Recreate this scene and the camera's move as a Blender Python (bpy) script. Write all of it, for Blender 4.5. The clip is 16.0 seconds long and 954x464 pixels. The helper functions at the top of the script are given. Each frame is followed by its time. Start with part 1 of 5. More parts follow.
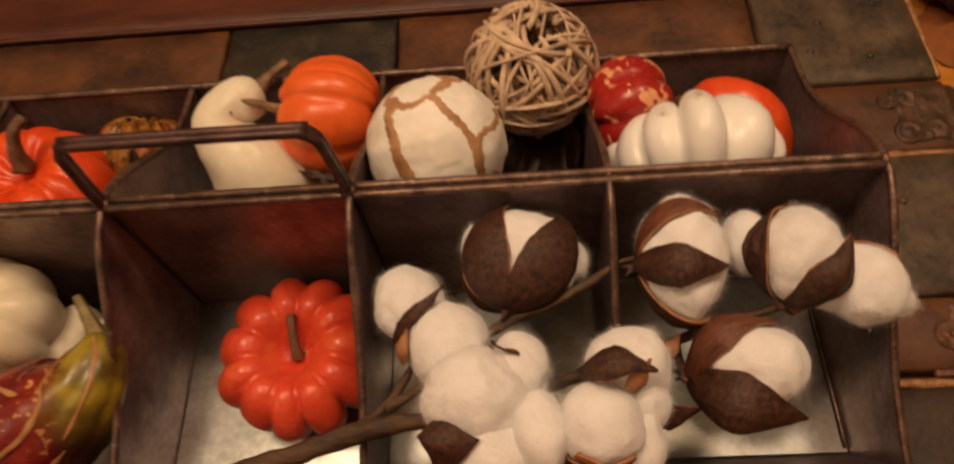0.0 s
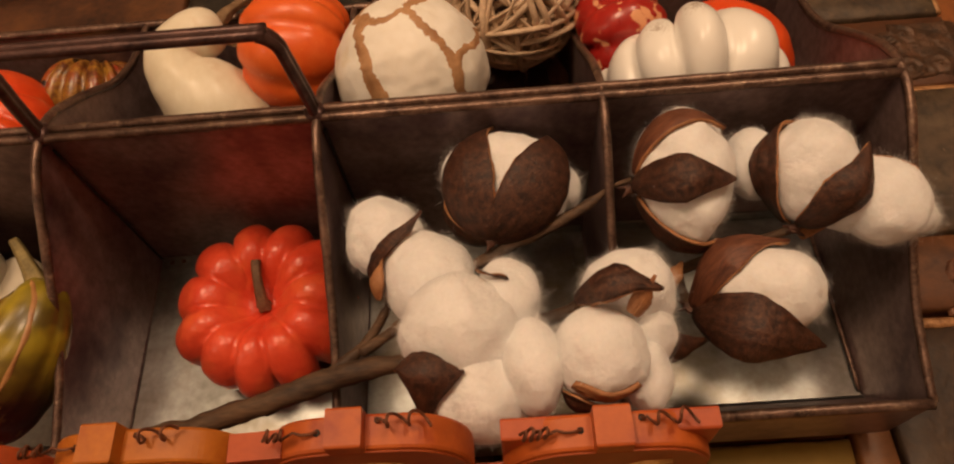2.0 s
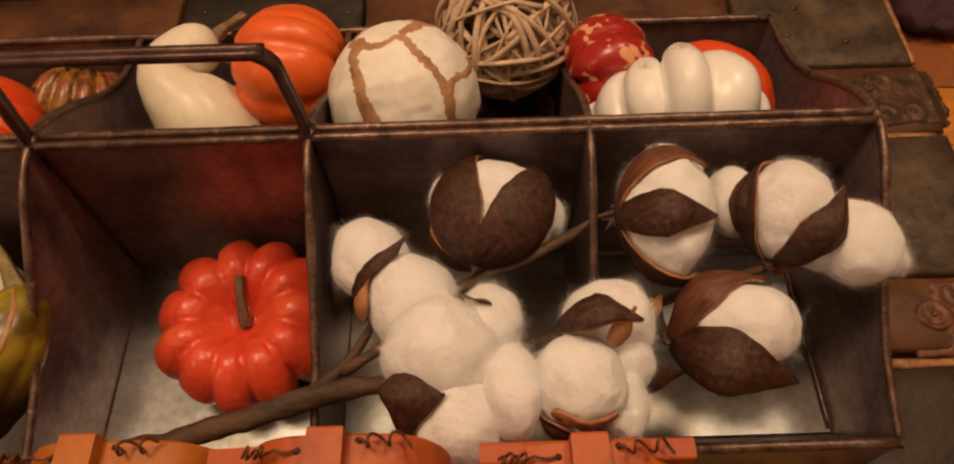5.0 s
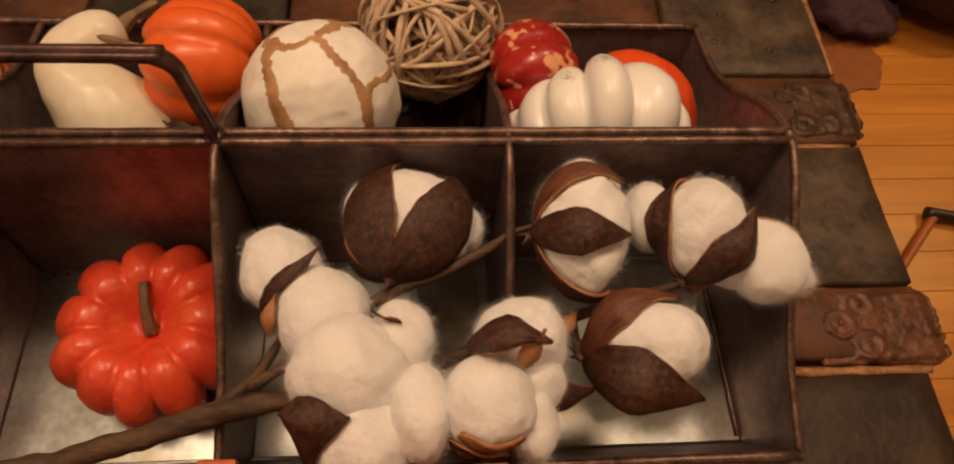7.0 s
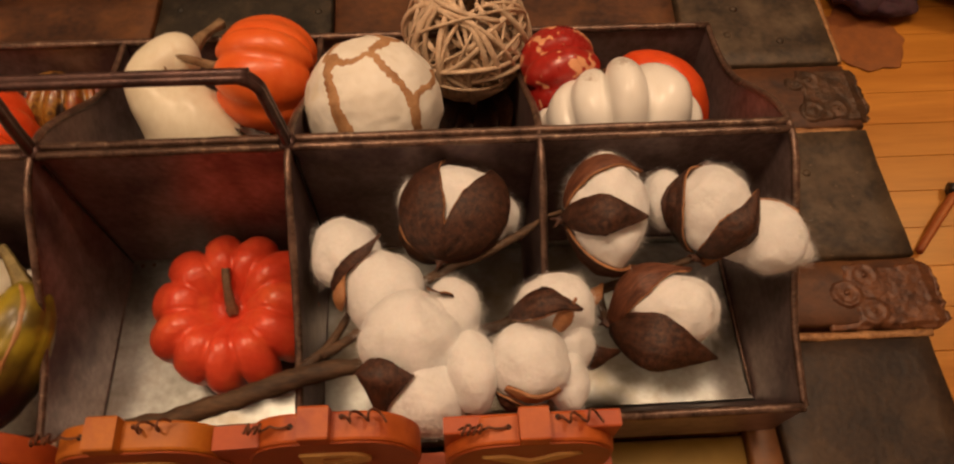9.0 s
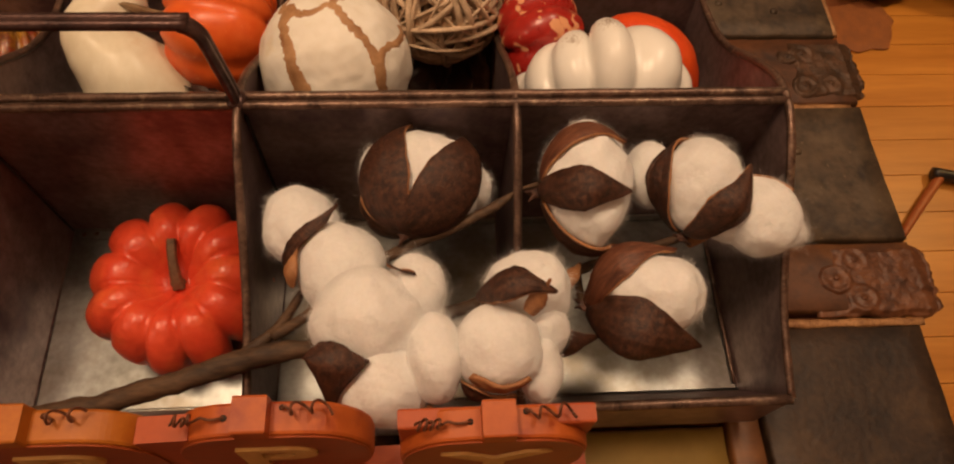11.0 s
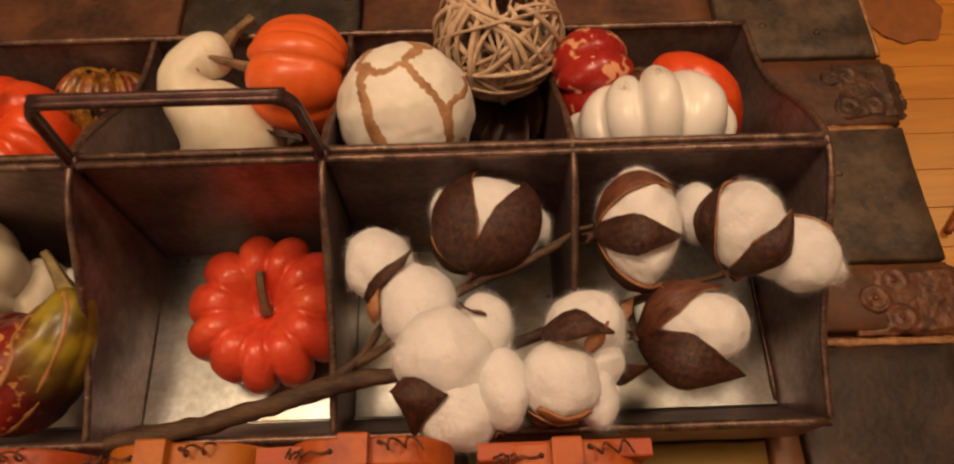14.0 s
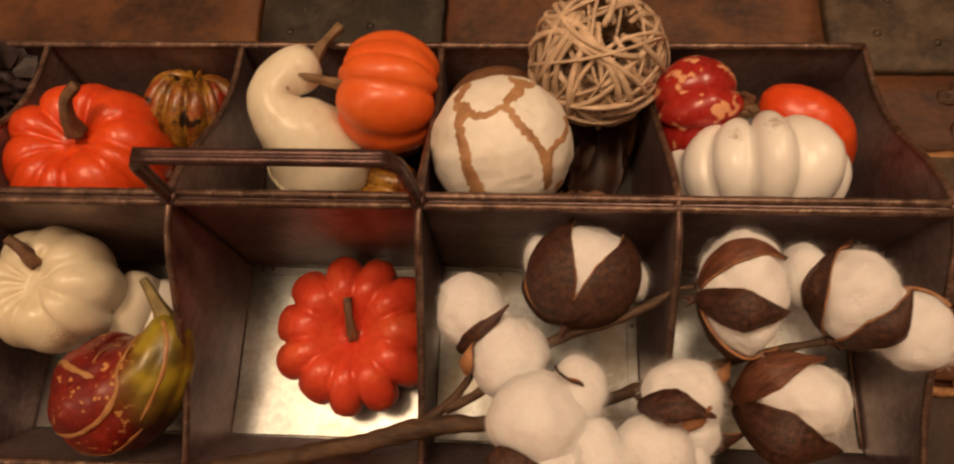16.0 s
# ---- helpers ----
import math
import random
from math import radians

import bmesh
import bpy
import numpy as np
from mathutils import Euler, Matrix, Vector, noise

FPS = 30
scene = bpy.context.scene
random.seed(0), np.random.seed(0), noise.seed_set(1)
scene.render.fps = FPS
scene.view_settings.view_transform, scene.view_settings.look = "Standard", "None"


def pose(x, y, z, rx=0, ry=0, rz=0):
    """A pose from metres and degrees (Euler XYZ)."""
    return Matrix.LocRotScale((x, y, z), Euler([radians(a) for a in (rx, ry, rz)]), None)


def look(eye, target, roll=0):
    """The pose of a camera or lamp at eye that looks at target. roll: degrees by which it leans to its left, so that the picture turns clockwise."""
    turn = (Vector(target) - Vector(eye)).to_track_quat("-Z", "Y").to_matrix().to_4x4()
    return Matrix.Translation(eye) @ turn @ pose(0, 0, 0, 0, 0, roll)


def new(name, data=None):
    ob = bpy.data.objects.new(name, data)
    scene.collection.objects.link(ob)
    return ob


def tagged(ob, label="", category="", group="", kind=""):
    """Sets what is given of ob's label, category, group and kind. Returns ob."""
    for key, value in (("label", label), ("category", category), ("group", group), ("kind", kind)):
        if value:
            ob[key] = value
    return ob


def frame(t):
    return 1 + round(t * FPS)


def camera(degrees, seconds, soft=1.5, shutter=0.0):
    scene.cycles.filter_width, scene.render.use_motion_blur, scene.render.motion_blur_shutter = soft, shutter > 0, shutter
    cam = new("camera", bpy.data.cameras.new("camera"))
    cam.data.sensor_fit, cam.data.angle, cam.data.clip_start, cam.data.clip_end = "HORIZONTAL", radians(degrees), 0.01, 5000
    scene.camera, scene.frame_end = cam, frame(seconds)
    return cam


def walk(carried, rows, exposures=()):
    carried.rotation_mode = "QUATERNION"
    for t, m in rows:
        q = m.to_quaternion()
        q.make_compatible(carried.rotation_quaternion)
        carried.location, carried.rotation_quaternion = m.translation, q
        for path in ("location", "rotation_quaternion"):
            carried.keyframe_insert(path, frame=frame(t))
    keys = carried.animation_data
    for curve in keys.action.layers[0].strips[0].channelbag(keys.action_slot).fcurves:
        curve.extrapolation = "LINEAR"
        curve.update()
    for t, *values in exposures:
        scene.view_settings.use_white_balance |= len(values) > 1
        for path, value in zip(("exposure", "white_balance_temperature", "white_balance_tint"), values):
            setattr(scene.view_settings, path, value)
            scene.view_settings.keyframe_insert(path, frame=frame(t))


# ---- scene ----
from mathutils.kdtree import KDTree
cam = camera(67.36, 16.0, soft=2.1, shutter=0.5)
# seconds, eye (x, y, z), yaw, pitch, roll
PATH = [
    (0.0, 0.1328, -0.1728, 0.3787, 7.17, -60.76, -9.34),
    (0.5, 0.1401, -0.1709, 0.3352, 5.33, -61.18, -9.69),
    (1.0, 0.1166, -0.1841, 0.3274, 5.17, -61.22, -7.10),
    (1.5, 0.1300, -0.1838, 0.3309, 3.62, -60.49, -6.93),
    (2.0, 0.1286, -0.1866, 0.3375, 3.98, -60.73, -7.58),
    (2.5, 0.1234, -0.1900, 0.3417, 4.64, -60.23, -7.07),
    (3.0, 0.1219, -0.1930, 0.3428, 5.70, -59.78, -8.28),
    (3.5, 0.1245, -0.1914, 0.3404, 5.36, -59.31, -8.13),
    (4.0, 0.1267, -0.1891, 0.3427, 5.50, -59.12, -7.95),
    (4.2, 0.1242, -0.1896, 0.3413, 2.79, -58.86, -4.79),
    (6.3, 0.1307, -0.1828, 0.3426, -0.33, -59.59, -1.29),
    (6.5, 0.1284, -0.1814, 0.3422, -1.02, -60.07, -0.64),
    (7.0, 0.1370, -0.1743, 0.3438, -9.01, -60.39, 7.09),
    (7.5, 0.1413, -0.1870, 0.3628, -7.88, -60.39, 4.96),
    (8.0, 0.1478, -0.2066, 0.3770, -5.51, -60.94, 1.77),
    (8.5, 0.1403, -0.2033, 0.3842, -3.24, -60.87, -1.15),
    (9.0, 0.1293, -0.1960, 0.3812, -4.54, -61.52, 1.65),
    (9.2, 0.1347, -0.1963, 0.3807, -5.65, -61.93, 6.52),
    (11.3, 0.1362, -0.1821, 0.3548, -8.65, -63.26, 5.60),
    (11.5, 0.1420, -0.1804, 0.3560, -6.31, -62.96, 2.80),
    (12.0, 0.1406, -0.1760, 0.3563, -5.11, -62.91, 2.05),
    (12.5, 0.1445, -0.1777, 0.3545, -3.61, -64.11, 0.10),
    (13.0, 0.1381, -0.1785, 0.3581, -1.40, -64.56, -1.54),
    (13.5, 0.1322, -0.1757, 0.3733, -1.48, -64.15, -1.65),
    (14.0, 0.1238, -0.1726, 0.3955, -1.43, -65.21, -0.45),
    (14.5, 0.1131, -0.1566, 0.4236, 0.08, -67.08, -1.40),
    (15.0, 0.1059, -0.1399, 0.4219, 3.00, -69.93, -2.17),
    (15.5, 0.1110, -0.1166, 0.4212, 5.97, -70.38, -5.09),
    (16.0, 0.1005, -0.1128, 0.4118, 9.56, -71.57, -8.12),
]
walk(cam, [(t, pose(x, y, z, 0, 0, yaw) @ pose(0, 0, 0, 90 + pitch) @ pose(0, 0, 0, 0, 0, roll))
           for t, x, y, z, yaw, pitch, roll in PATH])

# ---- light: a warm ceiling lamp over the table and a lamp across the room ----
world = bpy.data.worlds.new("room_dark")
world.use_nodes = True
world.node_tree.nodes["Background"].inputs[0].default_value = (0.5, 0.36, 0.24, 1)
world.node_tree.nodes["Background"].inputs[1].default_value = 0.034
scene.world = world


def lamp(name, place, watts, size, colour):
    data = bpy.data.lights.new(name, "POINT")
    data.energy, data.shadow_soft_size, data.color = watts, size, colour
    ob = new(name, data)
    ob.location = place
    return ob


lamp("ceiling_lamp", (-0.28, 0.03, 1.50), 29.5, 0.15, (1.0, 0.672, 0.418))
lamp("second_ceiling_lamp", (0.63, 0.40, 1.50), 21.5, 0.12, (1.0, 0.690, 0.445))
lamp("far_side_lamp", (-1.25, -0.66, 1.05), 7.5, 0.10, (1.0, 0.69, 0.46))
shaded = bpy.data.lights.new("shaded_floor_lamp", "SPOT")
shaded.energy, shaded.shadow_soft_size, shaded.color, shaded.spot_size, shaded.spot_blend = 17.0, 0.06, (1.0, 0.62, 0.22), radians(90), 0.95
new("shaded_floor_lamp", shaded).matrix_world = look((1.30, 0.62, 0.50), (0.99, 0.42, -0.45))


# ---- materials ----
def material(name, low, high, scale=60.0, rough=(0.5, 0.6), metal=0.0, bump=0.1, fine=6.0, stops=(0.35, 0.65),
             stretch=(1, 1, 1), spots=None, coat=0.0, vary=0.0, sheen=0.0, subsurface=0.0, bump_scale=None, stains=(), patch=None, uv=False):
    """A surface with two scales of variation. spots: colour, size, threshold of scattered speckles."""
    m = bpy.data.materials.new(name)
    m.use_nodes = True
    nodes, links = m.node_tree.nodes, m.node_tree.links
    shader = nodes["Principled BSDF"]
    where = nodes.new("ShaderNodeTexCoord")
    mapping = nodes.new("ShaderNodeMapping")
    mapping.inputs["Scale"].default_value = stretch
    links.new(where.outputs["UV" if uv else "Object"], mapping.inputs["Vector"])

    def grain(size, detail=5.0):
        n = nodes.new("ShaderNodeTexNoise")
        n.inputs["Scale"].default_value, n.inputs["Detail"].default_value = size, detail
        links.new(mapping.outputs["Vector"], n.inputs["Vector"])
        return n

    broad, small = grain(scale), grain(scale * fine, 3.0)
    mix = nodes.new("ShaderNodeMath")
    mix.operation = "MULTIPLY_ADD"
    mix.inputs[1].default_value = 0.35
    links.new(small.outputs["Fac"], mix.inputs[0])
    half = nodes.new("ShaderNodeMath")
    half.operation = "MULTIPLY"
    half.inputs[1].default_value = 0.65
    links.new(broad.outputs["Fac"], half.inputs[0])
    links.new(half.outputs[0], mix.inputs[2])
    ramp = nodes.new("ShaderNodeValToRGB")
    ramp.color_ramp.elements[0].position, ramp.color_ramp.elements[1].position = stops
    ramp.color_ramp.elements[0].color, ramp.color_ramp.elements[1].color = (*low, 1), (*high, 1)
    links.new(mix.outputs[0], ramp.inputs["Fac"])
    colour = ramp.outputs["Color"]
    if patch:
        tint, size, low_edge, high_edge = patch
        cloud = grain(size, 8.0)
        cloud.inputs["Roughness"].default_value = 0.62
        mask = nodes.new("ShaderNodeValToRGB")
        mask.color_ramp.elements[0].position, mask.color_ramp.elements[1].position = low_edge, high_edge
        links.new(cloud.outputs["Fac"], mask.inputs["Fac"])
        blend = nodes.new("ShaderNodeMix")
        blend.data_type = "RGBA"
        links.new(mask.outputs["Color"], blend.inputs["Factor"])
        links.new(colour, blend.inputs["A"])
        blend.inputs["B"].default_value = (*tint, 1)
        colour = blend.outputs["Result"]
    if spots:
        tint, size, edge = spots
        speck = grain(size, 2.0)
        mask = nodes.new("ShaderNodeValToRGB")
        mask.color_ramp.elements[0].position, mask.color_ramp.elements[1].position = edge, edge + 0.04
        links.new(speck.outputs["Fac"], mask.inputs["Fac"])
        blend = nodes.new("ShaderNodeMix")
        blend.data_type = "RGBA"
        links.new(mask.outputs["Color"], blend.inputs["Factor"])
        links.new(colour, blend.inputs["A"])
        blend.inputs["B"].default_value = (*tint, 1)
        colour = blend.outputs["Result"]
    for spot, reach, tint in stains:
        gap, speck = nodes.new("ShaderNodeVectorMath"), grain(1100, 3.0)
        gap.operation = "DISTANCE"
        gap.inputs[1].default_value = spot
        links.new(where.outputs["Object"], gap.inputs[0])
        near = nodes.new("ShaderNodeMapRange")
        near.inputs["From Min"].default_value, near.inputs["From Max"].default_value = reach, 0.0
        near.inputs["To Min"].default_value, near.inputs["To Max"].default_value = -0.42, 0.12
        links.new(gap.outputs["Value"], near.inputs["Value"])
        total = nodes.new("ShaderNodeMath")
        links.new(near.outputs["Result"], total.inputs[0])
        links.new(speck.outputs["Fac"], total.inputs[1])
        mask = nodes.new("ShaderNodeValToRGB")
        mask.color_ramp.elements[0].position, mask.color_ramp.elements[1].position = 0.42, 0.74
        links.new(total.outputs[0], mask.inputs["Fac"])
        blend = nodes.new("ShaderNodeMix")
        blend.data_type = "RGBA"
        links.new(mask.outputs["Color"], blend.inputs["Factor"])
        links.new(colour, blend.inputs["A"])
        blend.inputs["B"].default_value = (*tint, 1)
        colour = blend.outputs["Result"]
    if vary:
        info, hue = nodes.new("ShaderNodeObjectInfo"), nodes.new("ShaderNodeHueSaturation")
        span = nodes.new("ShaderNodeMapRange")
        span.inputs["To Min"].default_value, span.inputs["To Max"].default_value = 1 - vary, 1 + vary
        links.new(info.outputs["Random"], span.inputs["Value"])
        links.new(span.outputs["Result"], hue.inputs["Value"])
        links.new(colour, hue.inputs["Color"])
        colour = hue.outputs["Color"]
    links.new(colour, shader.inputs["Base Color"])
    span = nodes.new("ShaderNodeMapRange")
    span.inputs["To Min"].default_value, span.inputs["To Max"].default_value = rough
    links.new(mix.outputs[0], span.inputs["Value"])
    links.new(span.outputs["Result"], shader.inputs["Roughness"])
    shader.inputs["Metallic"].default_value = metal
    shader.inputs["Coat Weight"].default_value = coat
    shader.inputs["Coat Roughness"].default_value = 0.2
    shader.inputs["Sheen Weight"].default_value = sheen
    if subsurface:
        shader.inputs["Subsurface Weight"].default_value = subsurface
        shader.inputs["Subsurface Radius"].default_value = (0.006, 0.004, 0.003)
        shader.inputs["Subsurface Scale"].default_value = 1.0
    if bump:
        relief = nodes.new("ShaderNodeBump")
        relief.inputs["Strength"].default_value = min(1.0, bump * 2)
        relief.inputs["Distance"].default_value = 0.001
        source = mix.outputs[0]
        if bump_scale:
            source = grain(bump_scale, 4.0).outputs["Fac"]
        links.new(source, relief.inputs["Height"])
        links.new(relief.outputs["Normal"], shader.inputs["Normal"])
    return m


def two_tone_skin():
    """Red skin that turns green along the gourd, with pale speckles."""
    m = material("red_green_speckled_skin", (0.105, 0.007, 0.008), (0.265, 0.022, 0.012), 60, (0.30, 0.42), 0, 0.06, coat=0.2, spots=((0.5800, 0.2655, 0.0860), 280, 0.625))
    nodes, links = m.node_tree.nodes, m.node_tree.links
    shader = nodes["Principled BSDF"]
    red = shader.inputs["Base Color"].links[0].from_socket
    where, split = nodes.new("ShaderNodeTexCoord"), nodes.new("ShaderNodeSeparateXYZ")
    wave = nodes.new("ShaderNodeTexNoise")
    wave.inputs["Scale"].default_value = 70
    links.new(where.outputs["Object"], split.inputs["Vector"])
    links.new(where.outputs["Object"], wave.inputs["Vector"])
    along = nodes.new("ShaderNodeMath")
    along.operation = "MULTIPLY_ADD"
    along.inputs[1].default_value = 0.016
    links.new(wave.outputs["Fac"], along.inputs[0])
    links.new(split.outputs["X"], along.inputs[2])
    ramp = nodes.new("ShaderNodeValToRGB")
    stops = ramp.color_ramp.elements
    stops[0].position, stops[0].color = 0.044, (0, 0, 0, 1)
    stops[1].position, stops[1].color = 0.056, (1, 1, 1, 1)
    links.new(along.outputs[0], ramp.inputs["Fac"])
    green = nodes.new("ShaderNodeValToRGB")
    tones = green.color_ramp.elements
    tones[0].position, tones[0].color = 0.36, (0.120, 0.085, 0.012, 1)
    tones[1].position, tones[1].color = 0.62, (0.37, 0.285, 0.022, 1)
    links.new(wave.outputs["Fac"], green.inputs["Fac"])
    # the green darkens towards the front: purple skin and shade in one colour
    belly, dusk = nodes.new("ShaderNodeMapRange"), nodes.new("ShaderNodeMix")
    dusk.data_type = "RGBA"
    belly.inputs["From Min"].default_value, belly.inputs["From Max"].default_value = 0.012, -0.012
    links.new(split.outputs["Y"], belly.inputs["Value"])
    links.new(belly.outputs["Result"], dusk.inputs["Factor"])
    links.new(green.outputs["Color"], dusk.inputs["A"])
    dusk.inputs["B"].default_value = (0.050, 0.011, 0.010, 1)
    blend = nodes.new("ShaderNodeMix")
    blend.data_type = "RGBA"
    links.new(ramp.outputs["Color"], blend.inputs["Factor"])
    links.new(red, blend.inputs["A"])
    links.new(dusk.outputs["Result"], blend.inputs["B"])
    links.new(blend.outputs["Result"], shader.inputs["Base Color"])
    return m


TWO_TONE_SKIN = two_tone_skin()
STRIPE = material("pale_gourd_stripe", (0.33, 0.145, 0.05), (0.48, 0.25, 0.09), 200, (0.35, 0.45), 0, 0.1)
ZINC = material("zinc_floor", (0.230, 0.240, 0.228), (0.41, 0.44, 0.440), 30, (0.25, 0.38), 0.90, 0.10, fine=9, patch=((0.19, 0.155, 0.105), 18, 0.46, 0.68))
PATINA = material("patinated_steel", (0.1650, 0.1080, 0.1160), (0.3850, 0.2800, 0.2600), 32, (0.30, 0.48), 0.56, 0.12, fine=8, patch=((0.1150, 0.0690, 0.0800), 26, 0.48, 0.70))
RIM = material("rusted_rim", (0.0600, 0.0350, 0.0290), (0.2500, 0.1560, 0.1150), 120, (0.28, 0.44), 0.60, 0.25, patch=((0.40, 0.29, 0.21), 190, 0.56, 0.74))
HANDLE_METAL = material("dark_handle_steel", (0.0400, 0.0220, 0.0220), (0.1350, 0.0745, 0.0660), 90, (0.28, 0.42), 0.65, 0.12)
RED = material("red_pumpkin_skin", (0.6800, 0.0535, 0.0220), (0.8200, 0.1003, 0.0420), 45, (0.27, 0.40), 0, 0.34, bump_scale=240, patch=((0.84, 0.150, 0.046), 55, 0.50, 0.74), coat=0.2,
               spots=((0.80, 0.20, 0.09), 520, 0.74))
ORANGE = material("orange_pumpkin_skin", (0.7800, 0.1050, 0.0140), (0.8700, 0.1671, 0.0300), 40, (0.32, 0.44), 0, 0.16, bump_scale=90, coat=0.15, spots=((0.9000, 0.3151, 0.1100), 300, 0.72))
VERMILION = material("vermilion_skin", (0.7000, 0.0535, 0.0090), (0.8200, 0.0974, 0.0140), 40, (0.27, 0.40), 0, 0.22, bump_scale=230, coat=0.2,
                     spots=((0.85, 0.33, 0.12), 500, 0.74))
CREAM = material("cream_gourd_skin", (0.74, 0.675, 0.51), (0.86, 0.815, 0.67), 30, (0.32, 0.42), 0, 0.06, coat=0.15, stretch=(1.6, 1, 0.45), patch=((0.70, 0.57, 0.38), 50, 0.58, 0.80))
WHITE_SKIN = material("white_pumpkin_skin", (0.87, 0.84, 0.76), (0.94, 0.925, 0.86), 26, (0.27, 0.37), 0, 0.03, coat=0.25)
BLEMISHED = material("blemished_white_skin", (0.90, 0.885, 0.83), (0.95, 0.945, 0.91), 26, (0.27, 0.37), 0, 0.03, coat=0.25,
                     stains=(((-0.0030, 0.0080, 0.0730), 0.013, (0.22, 0.12, 0.05)), ((-0.0190, 0.0070, 0.0650), 0.012, (0.26, 0.15, 0.07))))
STAINED_CREAM = material("stained_cream_skin", (0.74, 0.66, 0.46), (0.86, 0.80, 0.63), 30, (0.26, 0.38), 0, 0.05, coat=0.25,
                         stains=(((0.014, -0.026, 0.032), 0.022, (0.34, 0.18, 0.07)),))
SPECKLED = material("speckled_red_skin", (0.3000, 0.0105, 0.0100), (0.4600, 0.0267, 0.0170), 40, (0.22, 0.34), 0, 0.06, coat=0.3,
                    spots=((0.78, 0.38, 0.20), 135, 0.575), patch=((0.52, 0.20, 0.035), 34, 0.67, 0.75))
STRIPED = material("amber_striped_skin", (0.1100, 0.0300, 0.0080), (0.4200, 0.2150, 0.0280), 80, (0.26, 0.4), 0, 0.12, coat=0.25, stops=(0.40, 0.58), patch=((0.3000, 0.0248, 0.0100), 32, 0.46, 0.58), spots=((0.0220, 0.0115, 0.0080), 70, 0.60))
STEM_DARK = material("dry_pumpkin_stem", (0.0900, 0.0439, 0.0220), (0.2400, 0.1327, 0.0690), 180, (0.6, 0.8), 0, 0.5, stretch=(1, 1, 0.3))
STEM_GREEN = material("dull_green_stem", (0.1500, 0.1098, 0.0350), (0.3300, 0.2579, 0.1000), 160, (0.55, 0.75), 0, 0.5)
STEM_GREY = material("grey_brown_stem", (0.1500, 0.0888, 0.0430), (0.3400, 0.2206, 0.1200), 160, (0.6, 0.8), 0, 0.5)
PLASTER = material("cream_paper_skin", (0.84, 0.80, 0.70), (0.94, 0.92, 0.86), 36, (0.42, 0.58), 0, 0.45, bump_scale=70, patch=((0.78, 0.66, 0.40), 30, 0.58, 0.75))
VEIN = material("ochre_vein", (0.3600, 0.1815, 0.0800), (0.5600, 0.3247, 0.1600), 120, (0.5, 0.65), 0, 0.3, patch=((0.2600, 0.1146, 0.0450), 90, 0.55, 0.72))
TWIG = material("pale_rattan", (0.47, 0.335, 0.22), (0.72, 0.55, 0.39), 140, (0.5, 0.65), 0, 0.25, vary=0.18)
COTTON = material("cotton_fibre", (0.79, 0.79, 0.785), (0.885, 0.885, 0.885), 110, (0.9, 0.98), 0, 0.30, sheen=0.25, subsurface=0.10, bump_scale=420)
FUZZ = material("cotton_fuzz", (0.86, 0.86, 0.855), (0.92, 0.92, 0.915), 120, (0.9, 0.95), 0, 0)
HUSK = material("brown_cotton_husk", (0.022, 0.0080, 0.0052), (0.105, 0.039, 0.020), 380, (0.42, 0.62), 0, 1.0, fine=5.0, stops=(0.40, 0.66), stretch=(1, 0.9, 1), uv=True,
                patch=((0.130, 0.054, 0.029), 520, 0.52, 0.70))
HUSK_RED = material("red_brown_cotton_husk", (0.0600, 0.0191, 0.0110), (0.2300, 0.0840, 0.0420), 420, (0.42, 0.62), 0, 0.9, fine=3.5, stops=(0.34, 0.68), stretch=(1, 0.25, 1), uv=True)
BOLL_SKIN = material("dark_boll_foot", (0.0220, 0.0076, 0.0060), (0.1300, 0.0525, 0.0300), 240, (0.45, 0.66), 0, 0.9, fine=5)
HUSK_IN = material("tan_husk_lining", (0.2700, 0.1146, 0.0470), (0.4600, 0.2206, 0.0950), 120, (0.5, 0.65), 0, 0.2)
SLATE_DARK = material("stained_umber_panel", (0.0120, 0.0060, 0.0040), (0.0500, 0.0260, 0.0130), 24, (0.42, 0.64), 0.1, 0.8, fine=11, stops=(0.38, 0.64), patch=((0.0850, 0.0480, 0.0230), 26, 0.50, 0.74))
COPPER = material("worn_copper_strip", (0.1900, 0.0820, 0.0300), (0.5400, 0.2900, 0.1250), 160, (0.4, 0.55), 0.2, 0.3)
BARK = material("cotton_branch_bark", (0.032, 0.017, 0.010), (0.150, 0.085, 0.045), 120, (0.6, 0.8), 0, 0.7, stretch=(0.25, 1, 1), patch=((0.21, 0.125, 0.068), 70, 0.54, 0.74))
LEAF = material("dried_leaf", (0.1000, 0.0401, 0.0170), (0.2800, 0.1327, 0.0650), 90, (0.55, 0.7), 0, 0.4)
LEAF_DARK = material("dark_dried_leaf", (0.0220, 0.0105, 0.0080), (0.0750, 0.0306, 0.0170), 90, (0.4, 0.6), 0, 0.4)
CONE = material("dark_pine_cone_scale", (0.0120, 0.0067, 0.0090), (0.0500, 0.0296, 0.0290), 160, (0.5, 0.65), 0, 0.4)
WOOD_TOP = material("stained_brown_wood", (0.0280, 0.0100, 0.0050), (0.1300, 0.0480, 0.0170), 22, (0.42, 0.6), 0, 0.45, fine=9, stretch=(0.9, 1.1, 1), vary=0.1, patch=((0.2300, 0.0900, 0.0240), 17, 0.50, 0.74))
